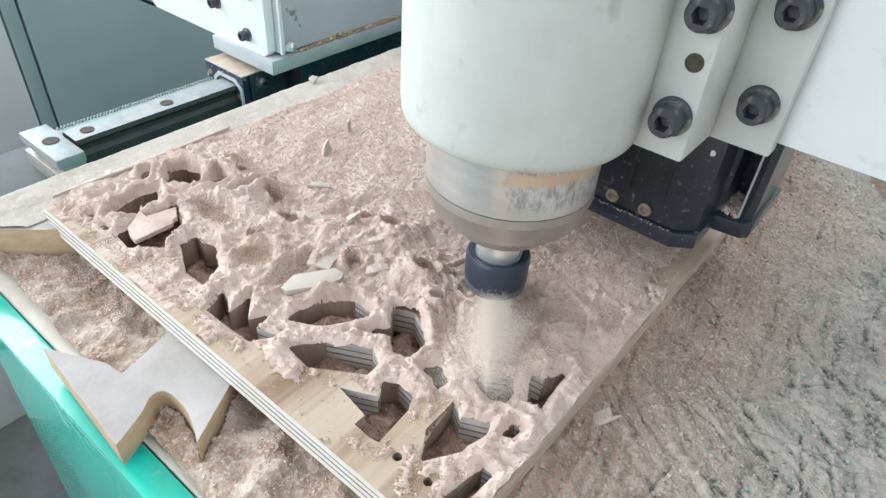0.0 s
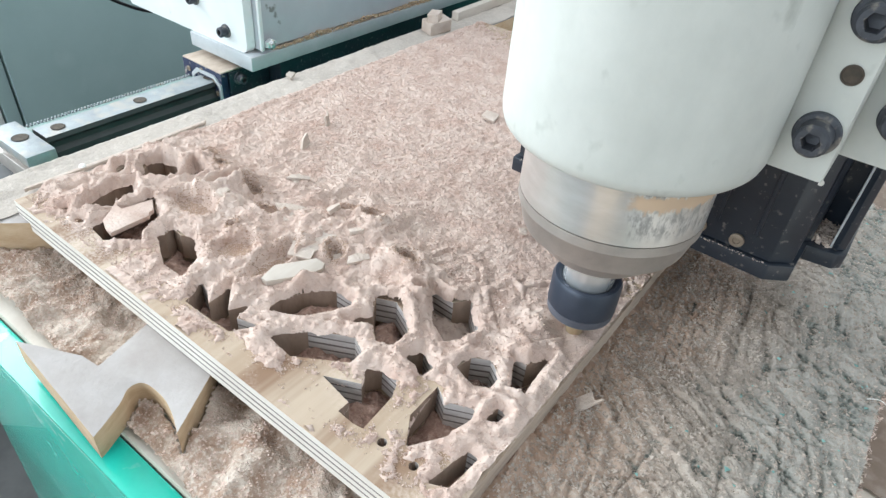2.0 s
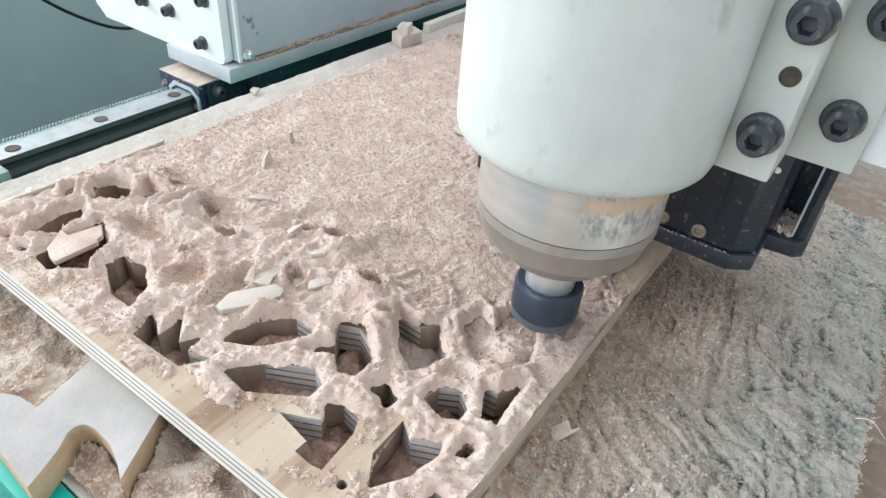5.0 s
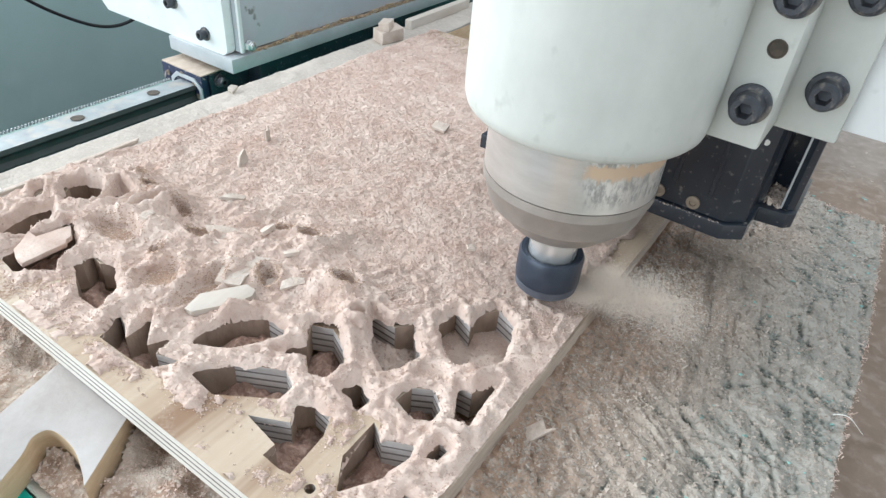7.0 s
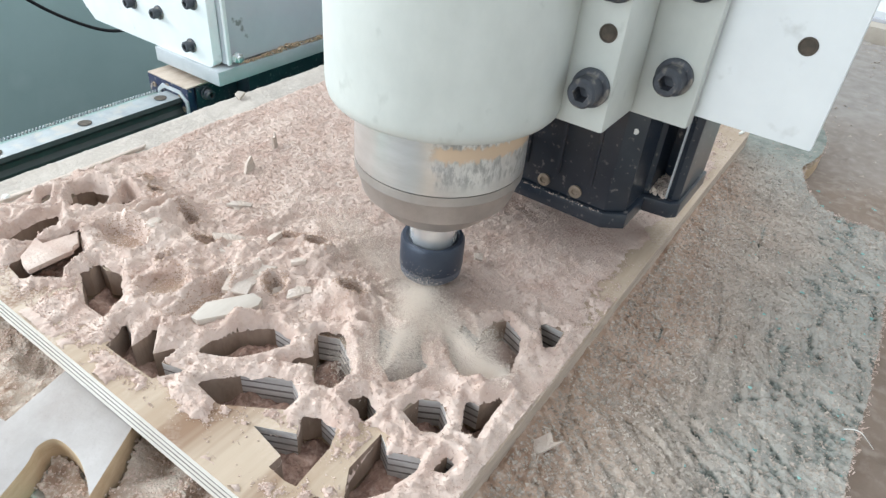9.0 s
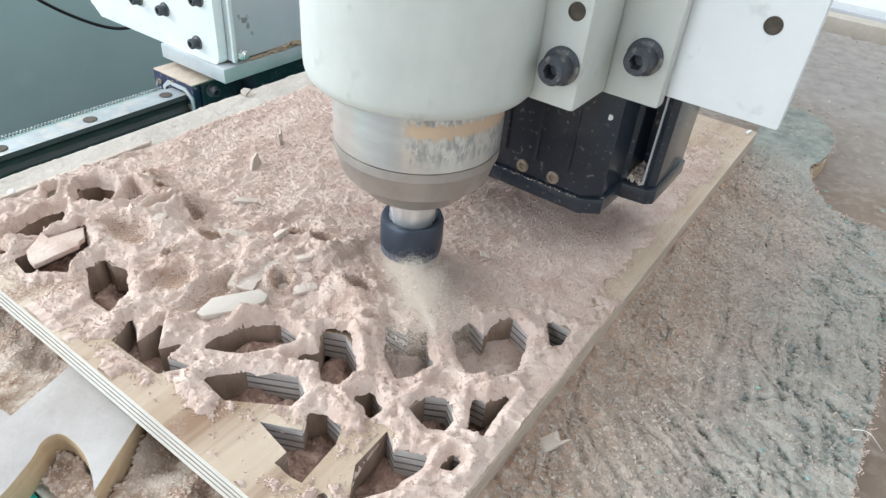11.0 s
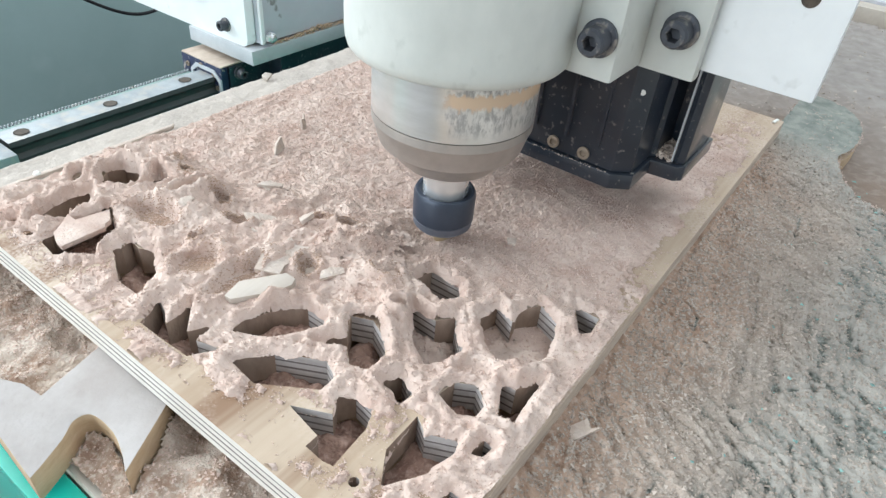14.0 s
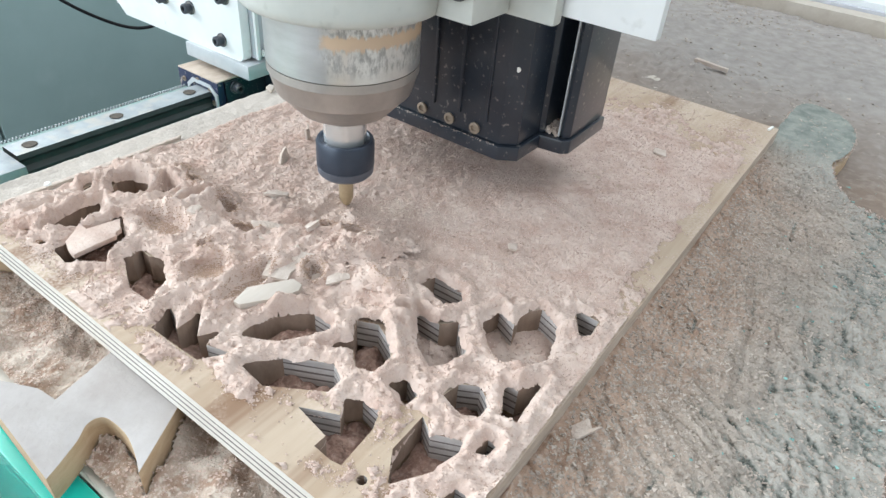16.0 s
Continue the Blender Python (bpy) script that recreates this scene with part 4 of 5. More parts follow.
def late_heap():
    """The ragged ridge of sawdust that the bit throws up beside its last cuts."""
    def lump(x, y):
        ridge = np.exp(-(((x - 0.0) - 0.55 * (y - 0.004)) / 0.0065) ** 2 - (y / 0.0115) ** 2) + 0.8 * np.exp(-((x - 0.014) / 0.006) ** 2 - ((y + 0.006) / 0.0065) ** 2) + 0.7 * np.exp(-((x + 0.013) / 0.006) ** 2 - ((y + 0.004) / 0.006) ** 2)
        return 0.0048 * ridge * (1 + 0.7 * fractal(x + 0.3, y, 0.006, 4, 0.55)) + 0.0005 * fractal(x, y, 0.0022, 2) - 0.0012
    heap = thing("sawdust_mound", "loose ragged mound of pinkish sawdust thrown up by the bit", "sawdust")
    tagged(part("mound_body", height_mesh("mound_body", -0.024, 0.024, -0.018, 0.020, 0.0006, lump, lambda x, y, z: z > -0.0009, SAWDUST), heap), "", "", "", "stuff")
    gx, gy = _rng.uniform(-0.022, 0.022, 5200), _rng.uniform(-0.017, 0.018, 5200)
    gz = lump(gx, gy)
    ok = gz > -0.0002
    tagged(part("loose_dust", crumbs("loose_dust", np.stack([gx[ok], gy[ok], gz[ok] + 0.0001], -1), 0.00022 + 0.0006 * _rng.rand(int(ok.sum())) ** 2.4, CRUMB, 0.85), heap), "", "", "", "stuff")
    return heap


MOUND = late_heap()
MOUND_AT = (0.1360, 0.0850, TOP + 0.0062)

# loose grains
n = 190000
px, py = _rng.uniform(0.001, BX - 0.001, n), 0.004 + (BY - 0.006) * _rng.rand(n) ** 1.15
pz = dust_height(px, py)
ok = (open_reach(px, py) > 0.0006) & (_rng.rand(n) < np.clip(0.75 + (py - 0.09) / 0.03, 0.75, 1)) & (pz > TOP - 0.0022 + 0.002 * _rng.rand(n))
px, py, pz = px[ok], py[ok], np.maximum(pz[ok], TOP)
tagged(new("sawdust_grains", crumbs("sawdust_grains", np.stack([px, py, pz + 0.0001], -1), 0.00016 + 0.00040 * _rng.rand(len(px)) ** 3.0, CRUMB, 1.0)), "coarse pale sawdust grains scattered on the panel", "sawdust", "", "stuff")
n = 75000
px, py = _rng.uniform(0.232, 0.322, n), _rng.uniform(-0.05, 0.43, n)
ok = inside(px, py, RIGHT_BOARD) & (py < 0.30 + 0.05 * _rng.rand(n)) & (_rng.rand(n) < np.clip(1.3 - (px - 0.232) / 0.09, 0.5, 1))
px, py = px[ok], py[ok]
tagged(new("board_grains", crumbs("board_grains", np.stack([px, py, mat_height(px, py) + 0.0001], -1), 0.00024 + 0.00080 * _rng.rand(len(px)) ** 2.8, MAT_CRUMB)), "sawdust grains scattered on the spoilboard", "sawdust", "", "stuff")
n = 1500
px, py = _rng.uniform(0.236, 0.321, n), _rng.uniform(-0.03, 0.42, n)
ok = inside(px, py, RIGHT_BOARD)
px, py = px[ok], py[ok]
tagged(new("wood_shavings", crumbs("wood_shavings", np.stack([px, py, mat_height(px, py) + 0.0001], -1), 0.00025 + 0.0004 * _rng.rand(len(px)), MAT_CRUMB, 0.3, 6.0)), "thin wood shavings pressed into the spoilboard", "wood shavings", "", "stuff")
n = 150
px, py = _rng.uniform(0.26, 0.322, n), _rng.uniform(-0.02, 0.34, n)
tagged(new("paint_flakes", crumbs("paint_flakes", np.stack([px, py, mat_height(px, py) + 0.0003], -1), 0.0005 + 0.0012 * _rng.rand(n) ** 2.5, FLAKE_GREEN, 0.25)), "small green paint flakes on the spoilboard", "paint flakes", "", "stuff")
n = 5000
px, py = _rng.uniform(-0.02, 0.22, n), _rng.uniform(-0.034, 0.004, n)
ok = front_keep(px, py, 0)
px, py = px[ok], py[ok]
tagged(new("heap_grains", crumbs("heap_grains", np.stack([px, py, front_dust(px, py) + 0.0001], -1), 0.0003 + 0.0006 * _rng.rand(len(px)) ** 2.5, CRUMB)), "coarse grains on the sawdust heaps", "sawdust", "", "stuff")


n = 9000
px, py = _rng.uniform(0.03, 0.42, n), _rng.uniform(0.38, 0.72, n)
ok = ~inside(px, py, RIGHT_BOARD) & (_rng.rand(n) < np.clip(0.25 + fractal(px, py, 0.06, 3), 0.05, 1))
px, py = px[ok], py[ok]
tagged(new("bed_litter", crumbs("bed_litter", np.stack([px, py, bed_height(px, py) + 0.0002], -1), 0.0005 + 0.0016 * _rng.rand(len(px)) ** 3, MAT_CRUMB, 0.5, 1.5)), "small brown crumbs strewn over the machine bed", "sawdust", "", "stuff")


# browner chips in the dents, also colouring in the shade of the hollows
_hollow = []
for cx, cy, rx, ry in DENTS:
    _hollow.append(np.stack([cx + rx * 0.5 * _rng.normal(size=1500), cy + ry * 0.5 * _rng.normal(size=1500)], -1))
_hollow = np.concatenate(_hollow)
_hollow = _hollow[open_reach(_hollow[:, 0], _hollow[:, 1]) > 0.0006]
tagged(new("hollow_grains", crumbs("hollow_grains", np.stack([_hollow[:, 0], _hollow[:, 1], np.maximum(dust_height(_hollow[:, 0], _hollow[:, 1]), TOP)], -1), 0.0003 + 0.0004 * _rng.rand(len(_hollow)) ** 2, HOLLOW, 0.5)), "coarse reddish grains darkening hollows of the sawdust like shade", "sawdust", "", "stuff")
n = 1300
_edge = [Vector(p) for p in RIGHT_BOARD[1:-1]]
_len = [(b - a).length for a, b in zip(_edge, _edge[1:])]
_seg = _rng.choice(len(_len), n, p=np.array(_len) / sum(_len))
_fr = np.array([_edge[i].lerp(_edge[i + 1], float(u)) for i, u in zip(_seg, _rng.rand(n))])
tagged(new("edge_fibres", crumbs("edge_fibres", np.stack([_fr[:, 0] + 0.0006 * _rng.normal(size=n), _fr[:, 1] + 0.0006 * _rng.normal(size=n), 0.0002 + 0.0012 * _rng.rand(n)], -1), 0.00013 + 0.00028 * _rng.rand(n), CRUMB, 0.8, 4.5)), "frayed pale fibres along the spoilboard edge", "wood fibres", "", "stuff")


# ---- offcuts lying on the panel ----
def offcut(outline, thick, m, label, material=CHIP):
    cx, cy = sum(p[0] for p in outline) / len(outline), sum(p[1] for p in outline) / len(outline)
    me = prism("offcut", [(x - cx, y - cy) for x, y in outline], 0, thick, material, 0.0002)
    ob = new("offcut", me)
    ob.matrix_basis = m
    tagged(ob, label, "wood offcut", "offcuts on the panel")


def lying(outline, z, thick, rx, ry, label, material=CHIP):
    """An offcut whose outline is given where it lies."""
    cx, cy = sum(p[0] for p in outline) / len(outline), sum(p[1] for p in outline) / len(outline)
    offcut(outline, thick, pose(cx, cy, z, rx, ry), label, material)


lying([(0.0421, 0.0159), (0.0385, 0.0219), (0.0356, 0.0252), (0.0409, 0.0252), (0.0425, 0.0310), (0.0442, 0.0375), (0.0503, 0.0339), (0.0508, 0.0315), (0.0526, 0.0303), (0.0514, 0.0136), (0.0470, 0.0140)], 0.0126, 0.0022, 3, 3, "flat dust-covered plywood offcut bridging a cut-out", SAWDUST)
lying([(0.1159, 0.0496), (0.1125, 0.0560), (0.1120, 0.0599), (0.1136, 0.0695), (0.1180, 0.0680), (0.1224, 0.0707), (0.1230, 0.0627), (0.1225, 0.0580), (0.1243, 0.0540)], 0.0160, 0.0022, 6, 7, "thin pale offcut tilted on the sawdust")
lying([(0.1189, 0.0342), (0.1171, 0.0420), (0.1260, 0.0556), (0.1306, 0.0558), (0.1320, 0.0528), (0.1300, 0.0465), (0.1218, 0.0344)], 0.0140, 0.0028, 3, 2, "clean pale wooden offcut on the sawdust", CLEAN_CHIP)
lying([(0.0869, 0.0687), (0.0910, 0.0735), (0.0967, 0.0766), (0.1010, 0.0752), (0.1061, 0.0771), (0.1038, 0.0672), (0.0981, 0.0635), (0.0930, 0.0665)], 0.0158, 0.0016, -5, 6, "ragged pale veneer flake half under sawdust")
offcut([(0, 0), (0.0012, -0.001), (0.0030, 0.045), (0.0026, 0.094), (0.0008, 0.096), (0.0006, 0.05)], 0.0018, pose(-0.0122, 0.0570, 0.0064, 0, 4, 0.6), "long thin dusty wood sliver along the panel edge")
offcut([(0, 0), (0.0045, 0.0005), (0.0052, 0.0085), (0.0035, 0.0060), (0.0012, 0.0068)], 0.0012, pose(0.0425, 0.1420, 0.0160, 78, 6, 112), "small upright wood splinter")
offcut([(0, 0), (0.013, 0.0), (0.0145, 0.0062), (0.009, 0.0050), (0.004, 0.0015)], 0.0014, pose(0.0530, 0.1155, 0.0150, 66, 0, 112), "standing wood chip half under dust")
offcut([(0, 0), (0.008, -0.002), (0.009, 0.006), (0.001, 0.007)], 0.0016, pose(0.1015, 0.2130, 0.0140, 6, 4, 20), "small pale wood chip on the dust")
offcut([(0, 0), (0.006, -0.003), (0.008, 0.003), (0.002, 0.005)], 0.0012, pose(0.1885, 0.2610, 0.0135, 5, 4, 40), "small pale wood chip on the dust")
offcut([(0, 0), (0.003, -0.001), (0.004, 0.003), (0.0, 0.003)], 0.0012, pose(0.1755, 0.1300, 0.0150, 5, 4, 40), "tiny pale wood chip on the dust")
offcut([(0, 0), (0.0035, -0.0045), (0.0105, 0.0055), (0.0075, 0.0035), (0.0045, 0.0060)], 0.0010, pose(0.2390, 0.0745, 0.0045, 28, -20, -14), "triangular plywood splinter on the spoilboard")
offcut([(0, 0), (0.028, -0.010), (0.029, -0.007), (0.002, 0.004)], 0.003, pose(0.149, 0.494, -0.0105, 0, 0, 10), "thin grey stick on the machine bed")
_sh = random.Random(11)
for _ in range(8):
    w, l = _sh.uniform(0.002, 0.005), _sh.uniform(0.005, 0.010)
    sx, sy = _sh.uniform(0.05, 0.145), _sh.uniform(0.045, 0.092)
    o = [(0, 0), (w, -_sh.uniform(0, 0.003)), (w * _sh.uniform(0.8, 1.3), l), (w * 0.4, l * _sh.uniform(1.0, 1.25)), (-w * 0.2, l * 0.5)]
    z = float(dust_height(np.array([sx]), np.array([sy]))[0])
    offcut(o, _sh.uniform(0.001, 0.002), pose(sx, sy, max(z, TOP) - 0.0004, _sh.uniform(-22, 22), _sh.uniform(-22, 22), _sh.uniform(-40, 70)), "ragged dusty wood shard half sunk in sawdust")
offcut([(0, 0), (0.012, -0.002), (0.014, 0.018), (0.003, 0.020)], 0.009, pose(-0.0210, 0.3200, 0.0058, 3, 4, -6), "dusty lump of scrap wood beside the panel")
offcut([(0, 0), (0.008, 0.001), (0.007, 0.012), (-0.001, 0.011)], 0.006, pose(-0.0205, 0.3170, 0.0145, 4, -5, 14), "small dusty scrap block on another scrap")
offcut([(0, 0), (0.006, 0), (0.006, 0.085), (0, 0.085)], 0.007, pose(-0.0260, 0.3920, 0.0058, 0, 0, 1), "narrow pale lath lying beside the panel", CLEAN_CHIP)
offcut([(0, 0), (0.004, -0.002), (0.005, 0.004), (0.001, 0.003)], 0.002, pose(-0.0290, 0.1800, 0.0066, 20, 15, 30), "tiny pale chip on the side dust", CLEAN_CHIP)
bead = new("bead", lathe("bead", [(0.0002, 0), (0.0016, 0.0007), (0.0018, 0.0015), (0.0012, 0.0026), (0.0002, 0.003)], BEAD, 16))
bead.matrix_basis = pose(-0.0128, 0.0362, 0.0064)
tagged(bead, "small white bead on the panel edge", "bead")
pin = new("pin", box("pin", (-0.0008, -0.003, 0), (0.0008, 0.003, 0.0012), BEAD, 0.0003))
pin.matrix_basis = pose(0.2268, 0.3430, 0.0125, 0, 0, -10)
tagged(pin, "small white staple at the panel corner", "staple")


def cable(name, points, radius, material, label):
    cu = bpy.data.curves.new(name, "CURVE")
    cu.dimensions, cu.bevel_depth, cu.bevel_resolution = "3D", radius, 3
    sp = cu.splines.new("NURBS")
    sp.points.add(len(points) - 1)
    for p, c in zip(sp.points, points):
        p.co = (*c, 1)
    sp.use_endpoint_u, sp.order_u = True, 4
    cu.materials.append(material)
    return tagged(new(name, cu), label, name)


cable("cable", [(-0.60, 0.22, 0.03), (-0.60, 0.30, -0.075), (-0.60, 0.38, -0.135), (-0.60, 0.44, -0.16), (-0.60, 0.50, -0.14), (-0.50, 0.56, -0.05), (-0.40, 0.6, 0.1)], 0.0022, RUBBER, "thin black cable hanging behind the gantry")
cable("thread", [(0.3170, 0.1475, 0.0020), (0.3205, 0.1495, 0.0032), (0.3235, 0.1490, 0.0020), (0.3260, 0.1515, -0.0020), (0.3290, 0.1540, -0.0060)], 0.00016, BEAD, "pale loose thread at the spoilboard edge")


# ---- bolts ----
def cap_bolt(name="bolt", r=0.0052, h=0.0065, washer=True):
    """A socket head bolt whose head looks along +z."""
    prof = [(r, 0.0), (r, h - 0.0007), (r - 0.0007, h), (r * 0.56, h), (r * 0.52, h - 0.0003), (r * 0.50, h - 0.004), (0.0005, h - 0.0042)]
    if washer:
        prof = [(r * 1.34, 0.0), (r * 1.34, 0.0011), (r * 1.26, 0.0014), (r, 0.0015)] + prof[1:]
    seg = 48
    me = lathe(name, prof, BOLT, seg)
    for v in me.vertices:
        q = math.hypot(v.co.x, v.co.y)
        if q < r * 0.6 and q > 0.001:
            a = (math.atan2(v.co.y, v.co.x) % (math.pi / 3)) - math.pi / 6
            k = 0.88 / math.cos(a)
            v.co.x, v.co.y = v.co.x * k, v.co.y * k
    return me


BOLT_MESH = cap_bolt("bolt", 0.0043, 0.0074)
SMALL_BOLT = cap_bolt("bolt", 0.0038, 0.0068)
FRONT = pose(0, 0, 0, 90, 0, 0)


# ---- gantry, rolling along the rail ----
gantry = thing("gantry", "white steel router gantry leg on a linear carriage", "gantry")


def front_plate():
    pts = [(-0.30, 0.010), (-0.2835, -0.006), (-0.272, -0.0165)]
    for i in range(7):
        a = -math.pi / 2 + math.pi / 2 * i / 6
        pts.append((-0.1265 + 0.0065 * math.cos(a), -0.010 + 0.0065 * math.sin(a)))
    return prism("front_plate", pts + [(-0.120, 0.30), (-0.30, 0.30)], 0.231, 0.239, WHITE_PLATE, 0.0006, "y")


part("front_plate", front_plate(), gantry)
# the side turned from the light gets its shade as a greyer white
part("side_box", box("side_box", (-0.30, 0.2395, -0.0145), (-0.1165, 0.62, 0.30), GREYED_WHITE, 0.0015), gantry, "white enamelled side of the gantry leg, greyed as shade")
part("edge_strip", box("edge_strip", (-0.1163, 0.2395, -0.0145), (-0.1135, 0.2425, 0.30), WHITE_PLATE, 0.0005), gantry)
part("base_plate", box("base_plate", (-0.188, 0.2285, -0.0275), (-0.113, 0.62, -0.0165), ALU, 0.0008), gantry, "bare aluminium base plate")
part("lower_beam", box("lower_beam", (-0.142, 0.262, -0.058), (-0.121, 0.62, -0.028), BLACK, 0.001), gantry, "black carriage body under the base plate")
for bx, bz in ((-0.1430, -0.0045), (-0.1775, 0.0115), (-0.1345, 0.0285), (-0.210, 0.012), (-0.170, 0.044)):
    part("bolt", SMALL_BOLT, gantry, "", pose(bx, 0.231, bz) @ FRONT)
part("hex_bolt", lathe("hex_bolt", [(0.0042, 0), (0.0042, 0.0035), (0.0036, 0.004), (0.0025, 0.0042), (0.0025, 0.006), (0.0008, 0.0064)], CHROME, 6), gantry, "plated hexagon bolt", pose(-0.1135, 0.2465, -0.0095, 0, 90, 0))
part("end_seal", box("end_seal", (-0.186, 0.2165, -0.056), (-0.137, 0.223, -0.0335), CAP_BLUE, 0.0015), gantry, "blue-black plastic end seal")
part("scraper", prism("scraper", [(-0.171, -0.060), (-0.171, -0.044), (-0.165, -0.0395), (-0.146, -0.0395), (-0.1405, -0.045), (-0.1405, -0.060), (-0.1375, -0.060), (-0.1375, -0.043), (-0.145, -0.0368), (-0.167, -0.0368), (-0.174, -0.043), (-0.174, -0.060)], 0.2155, 0.2172, ALU, 0, "y"), gantry, "pale worn scraper lip")
part("carriage", box("carriage", (-0.184, 0.2235, -0.056), (-0.136, 0.262, -0.0340), BLACK, 0.0012), gantry, "dark steel linear carriage")
part("carriage_dust", box("carriage_dust", (-0.1855, 0.2168, -0.0338), (-0.1375, 0.262, -0.0326), DUSTY_EDGE, 0.0005), gantry, "beige sawdust caked on the carriage")
part("carriage_bolt", SMALL_BOLT, gantry, "", pose(-0.1355, 0.232, -0.040, 0, 90, 0))
for bx, bz in ((-0.178, -0.041), (-0.161, -0.0375), (-0.146, -0.041), (-0.143, -0.051)):
    part("seal_screw", lathe("seal_screw", [(0.0022, 0), (0.0022, 0.0008), (0.0012, 0.001), (0.001, 0.0004)], SCREW, 16), gantry, "", pose(bx, 0.2165, bz) @ FRONT)
px, py = _rng.uniform(-0.1162, -0.1135, 1600), _rng.uniform(0.250, 0.60, 1600)
tagged(part("ledge_dust", crumbs("ledge_dust", np.stack([px, py, -0.0163 + 0.0042 * _rng.rand(1600) * (0.3 + 0.7 * value_noise(px * 0, py / 0.02))], -1), 0.0006 + 0.0010 * _rng.rand(1600), OCHRE), gantry), "ochre sawdust on the base plate ledge", "", "", "stuff")

# ---- the black upright slide that the spindle rides on ----
slide = thing("vertical_slide", "black anodised vertical slide carrying the router spindle", "linear slide")
PROFILE = [(0.110, 0.153), (0.2150, 0.153), (0.2215, 0.158), (0.2215, 0.176), (0.2235, 0.178), (0.2235, 0.194), (0.2300, 0.194), (0.2300, 0.180), (0.2325, 0.1785), (0.2350, 0.181), (0.2350, 0.214), (0.110, 0.214)]
part("profile", prism("profile", PROFILE, 0.0440, 0.34, BLACK, 0.0004), slide)
PLATE = [(0.108, 0.1515), (0.2155, 0.1515), (0.2230, 0.157), (0.2230, 0.175), (0.2335, 0.1765), (0.2362, 0.1795), (0.2362, 0.215), (0.108, 0.215)]
part("end_plate", prism("end_plate", PLATE, 0.0370, 0.0436, BLACK, 0.0007), slide, "black end plate with pale scratches")
for rx in (0.1795, 0.1935, 0.2075):
    part("rib", box("rib", (rx - 0.0008, 0.1522, 0.052), (rx + 0.0008, 0.1536, 0.34), BLACK, 0.0003), slide)
for sx in (0.1735, 0.1887, 0.2024):
    part("screw", lathe("screw", [(0.0026, 0), (0.0026, 0.0009), (0.0014, 0.0011), (0.0011, 0.0004)], SCREW, 20), slide, "dusty screw head", pose(sx, 0.1528, 0.0475) @ FRONT)
part("edge_strip", box("edge_strip", (0.2298, 0.1785, 0.044), (0.2306, 0.1800, 0.34), ALU, 0.0002), slide, "bare aluminium edge of the slide")
part("channel_dust", crumbs("channel_dust", np.stack([_rng.uniform(0.2237, 0.2298, 160), _rng.uniform(0.178, 0.193, 160), 0.0440 + 0.003 * _rng.rand(160)], -1), 0.0008 + 0.0008 * _rng.rand(160), CHIP), slide, "sawdust caught in the slide")
part("edge_wear", crumbs("edge_wear", np.stack([_rng.uniform(0.112, 0.2150, 260), 0.15145 + 0 * _rng.rand(260), 0.0436 + 0.0003 * _rng.normal(size=260)], -1), 0.00012 + 0.00035 * _rng.rand(260) ** 2, CHIP, 0.6, 1.6), slide, "pale chipped edge of the end plate")
part("dot", lathe("dot", [(0.0011, 0), (0.0011, 0.0003)], BEAD, 12), slide, "white paint speck", pose(0.2182, 0.1553, 0.0775) @ FRONT)

# ---- spindle with its clamp and plate; axis at (0.1695, 0.1075) ----
AX, AY = 0.1697, 0.1080
spindle = thing("router_spindle", "white clamped router spindle with steel nose and black collet nut", "router spindle")
AXIS = pose(AX, AY, 0)
part("clamp_sleeve", lathe("clamp_sleeve", [(0.0292, 0.0905), (0.0345, 0.0906), (0.0362, 0.0912), (0.0372, 0.0924), (0.0378, 0.0945), (0.0380, 0.0975), (0.0380, 0.34)], WHITE, 96), spindle, "chipped white clamp sleeve", AXIS)
part("nose", lathe("nose", [(0.0287, 0.0694), (0.0290, 0.0696), (0.0290, 0.0904), (0.0290, 0.0908)], NOSE_STEEL, 96), spindle, "brushed steel spindle nose stained with ochre dust", AXIS)
part("nose_ring", lathe("nose_ring", [(0.0172, 0.0488), (0.0180, 0.0489), (0.0184, 0.0493), (0.0259, 0.0573), (0.0263, 0.0575), (0.0266, 0.0582), (0.0286, 0.0655), (0.0290, 0.0660), (0.0290, 0.0692)], STEEL_DUSTY, 96), spindle, "dull dusty steel bearing cap", AXIS)
part("collar", lathe("collar", [(0.0086, 0.0312), (0.0088, 0.0318), (0.0088, 0.0440), (0.0098, 0.0450), (0.0098, 0.0492)], CHROME, 64), spindle, "polished steel collar", AXIS)
nut = part("collet_nut", lathe("collet_nut", [(0.0068, 0.0187), (0.0105, 0.0190), (0.0115, 0.0202), (0.0118, 0.0230), (0.0119, 0.0233), (0.0121, 0.0235), (0.0121, 0.0338), (0.0114, 0.0352), (0.0102, 0.0353), (0.0093, 0.0345), (0.0086, 0.0342)], NUT_BLACK, 72), spindle, "black collet nut", AXIS)
part("worn_rim", lathe("worn_rim", [(0.0066, 0.0184), (0.0104, 0.0187), (0.0117, 0.0201), (0.0120, 0.0231), (0.0117, 0.0233)], NUT_GREY, 72), nut, "grey worn rim of the nut")
bit = part("bit", lathe("bit", [(0.0032, 0.0186), (0.0032, 0.0120), (0.0030, 0.0060), (0.0016, 0.0028)], BIT, 32), spindle, "brass coloured router bit shank", AXIS)


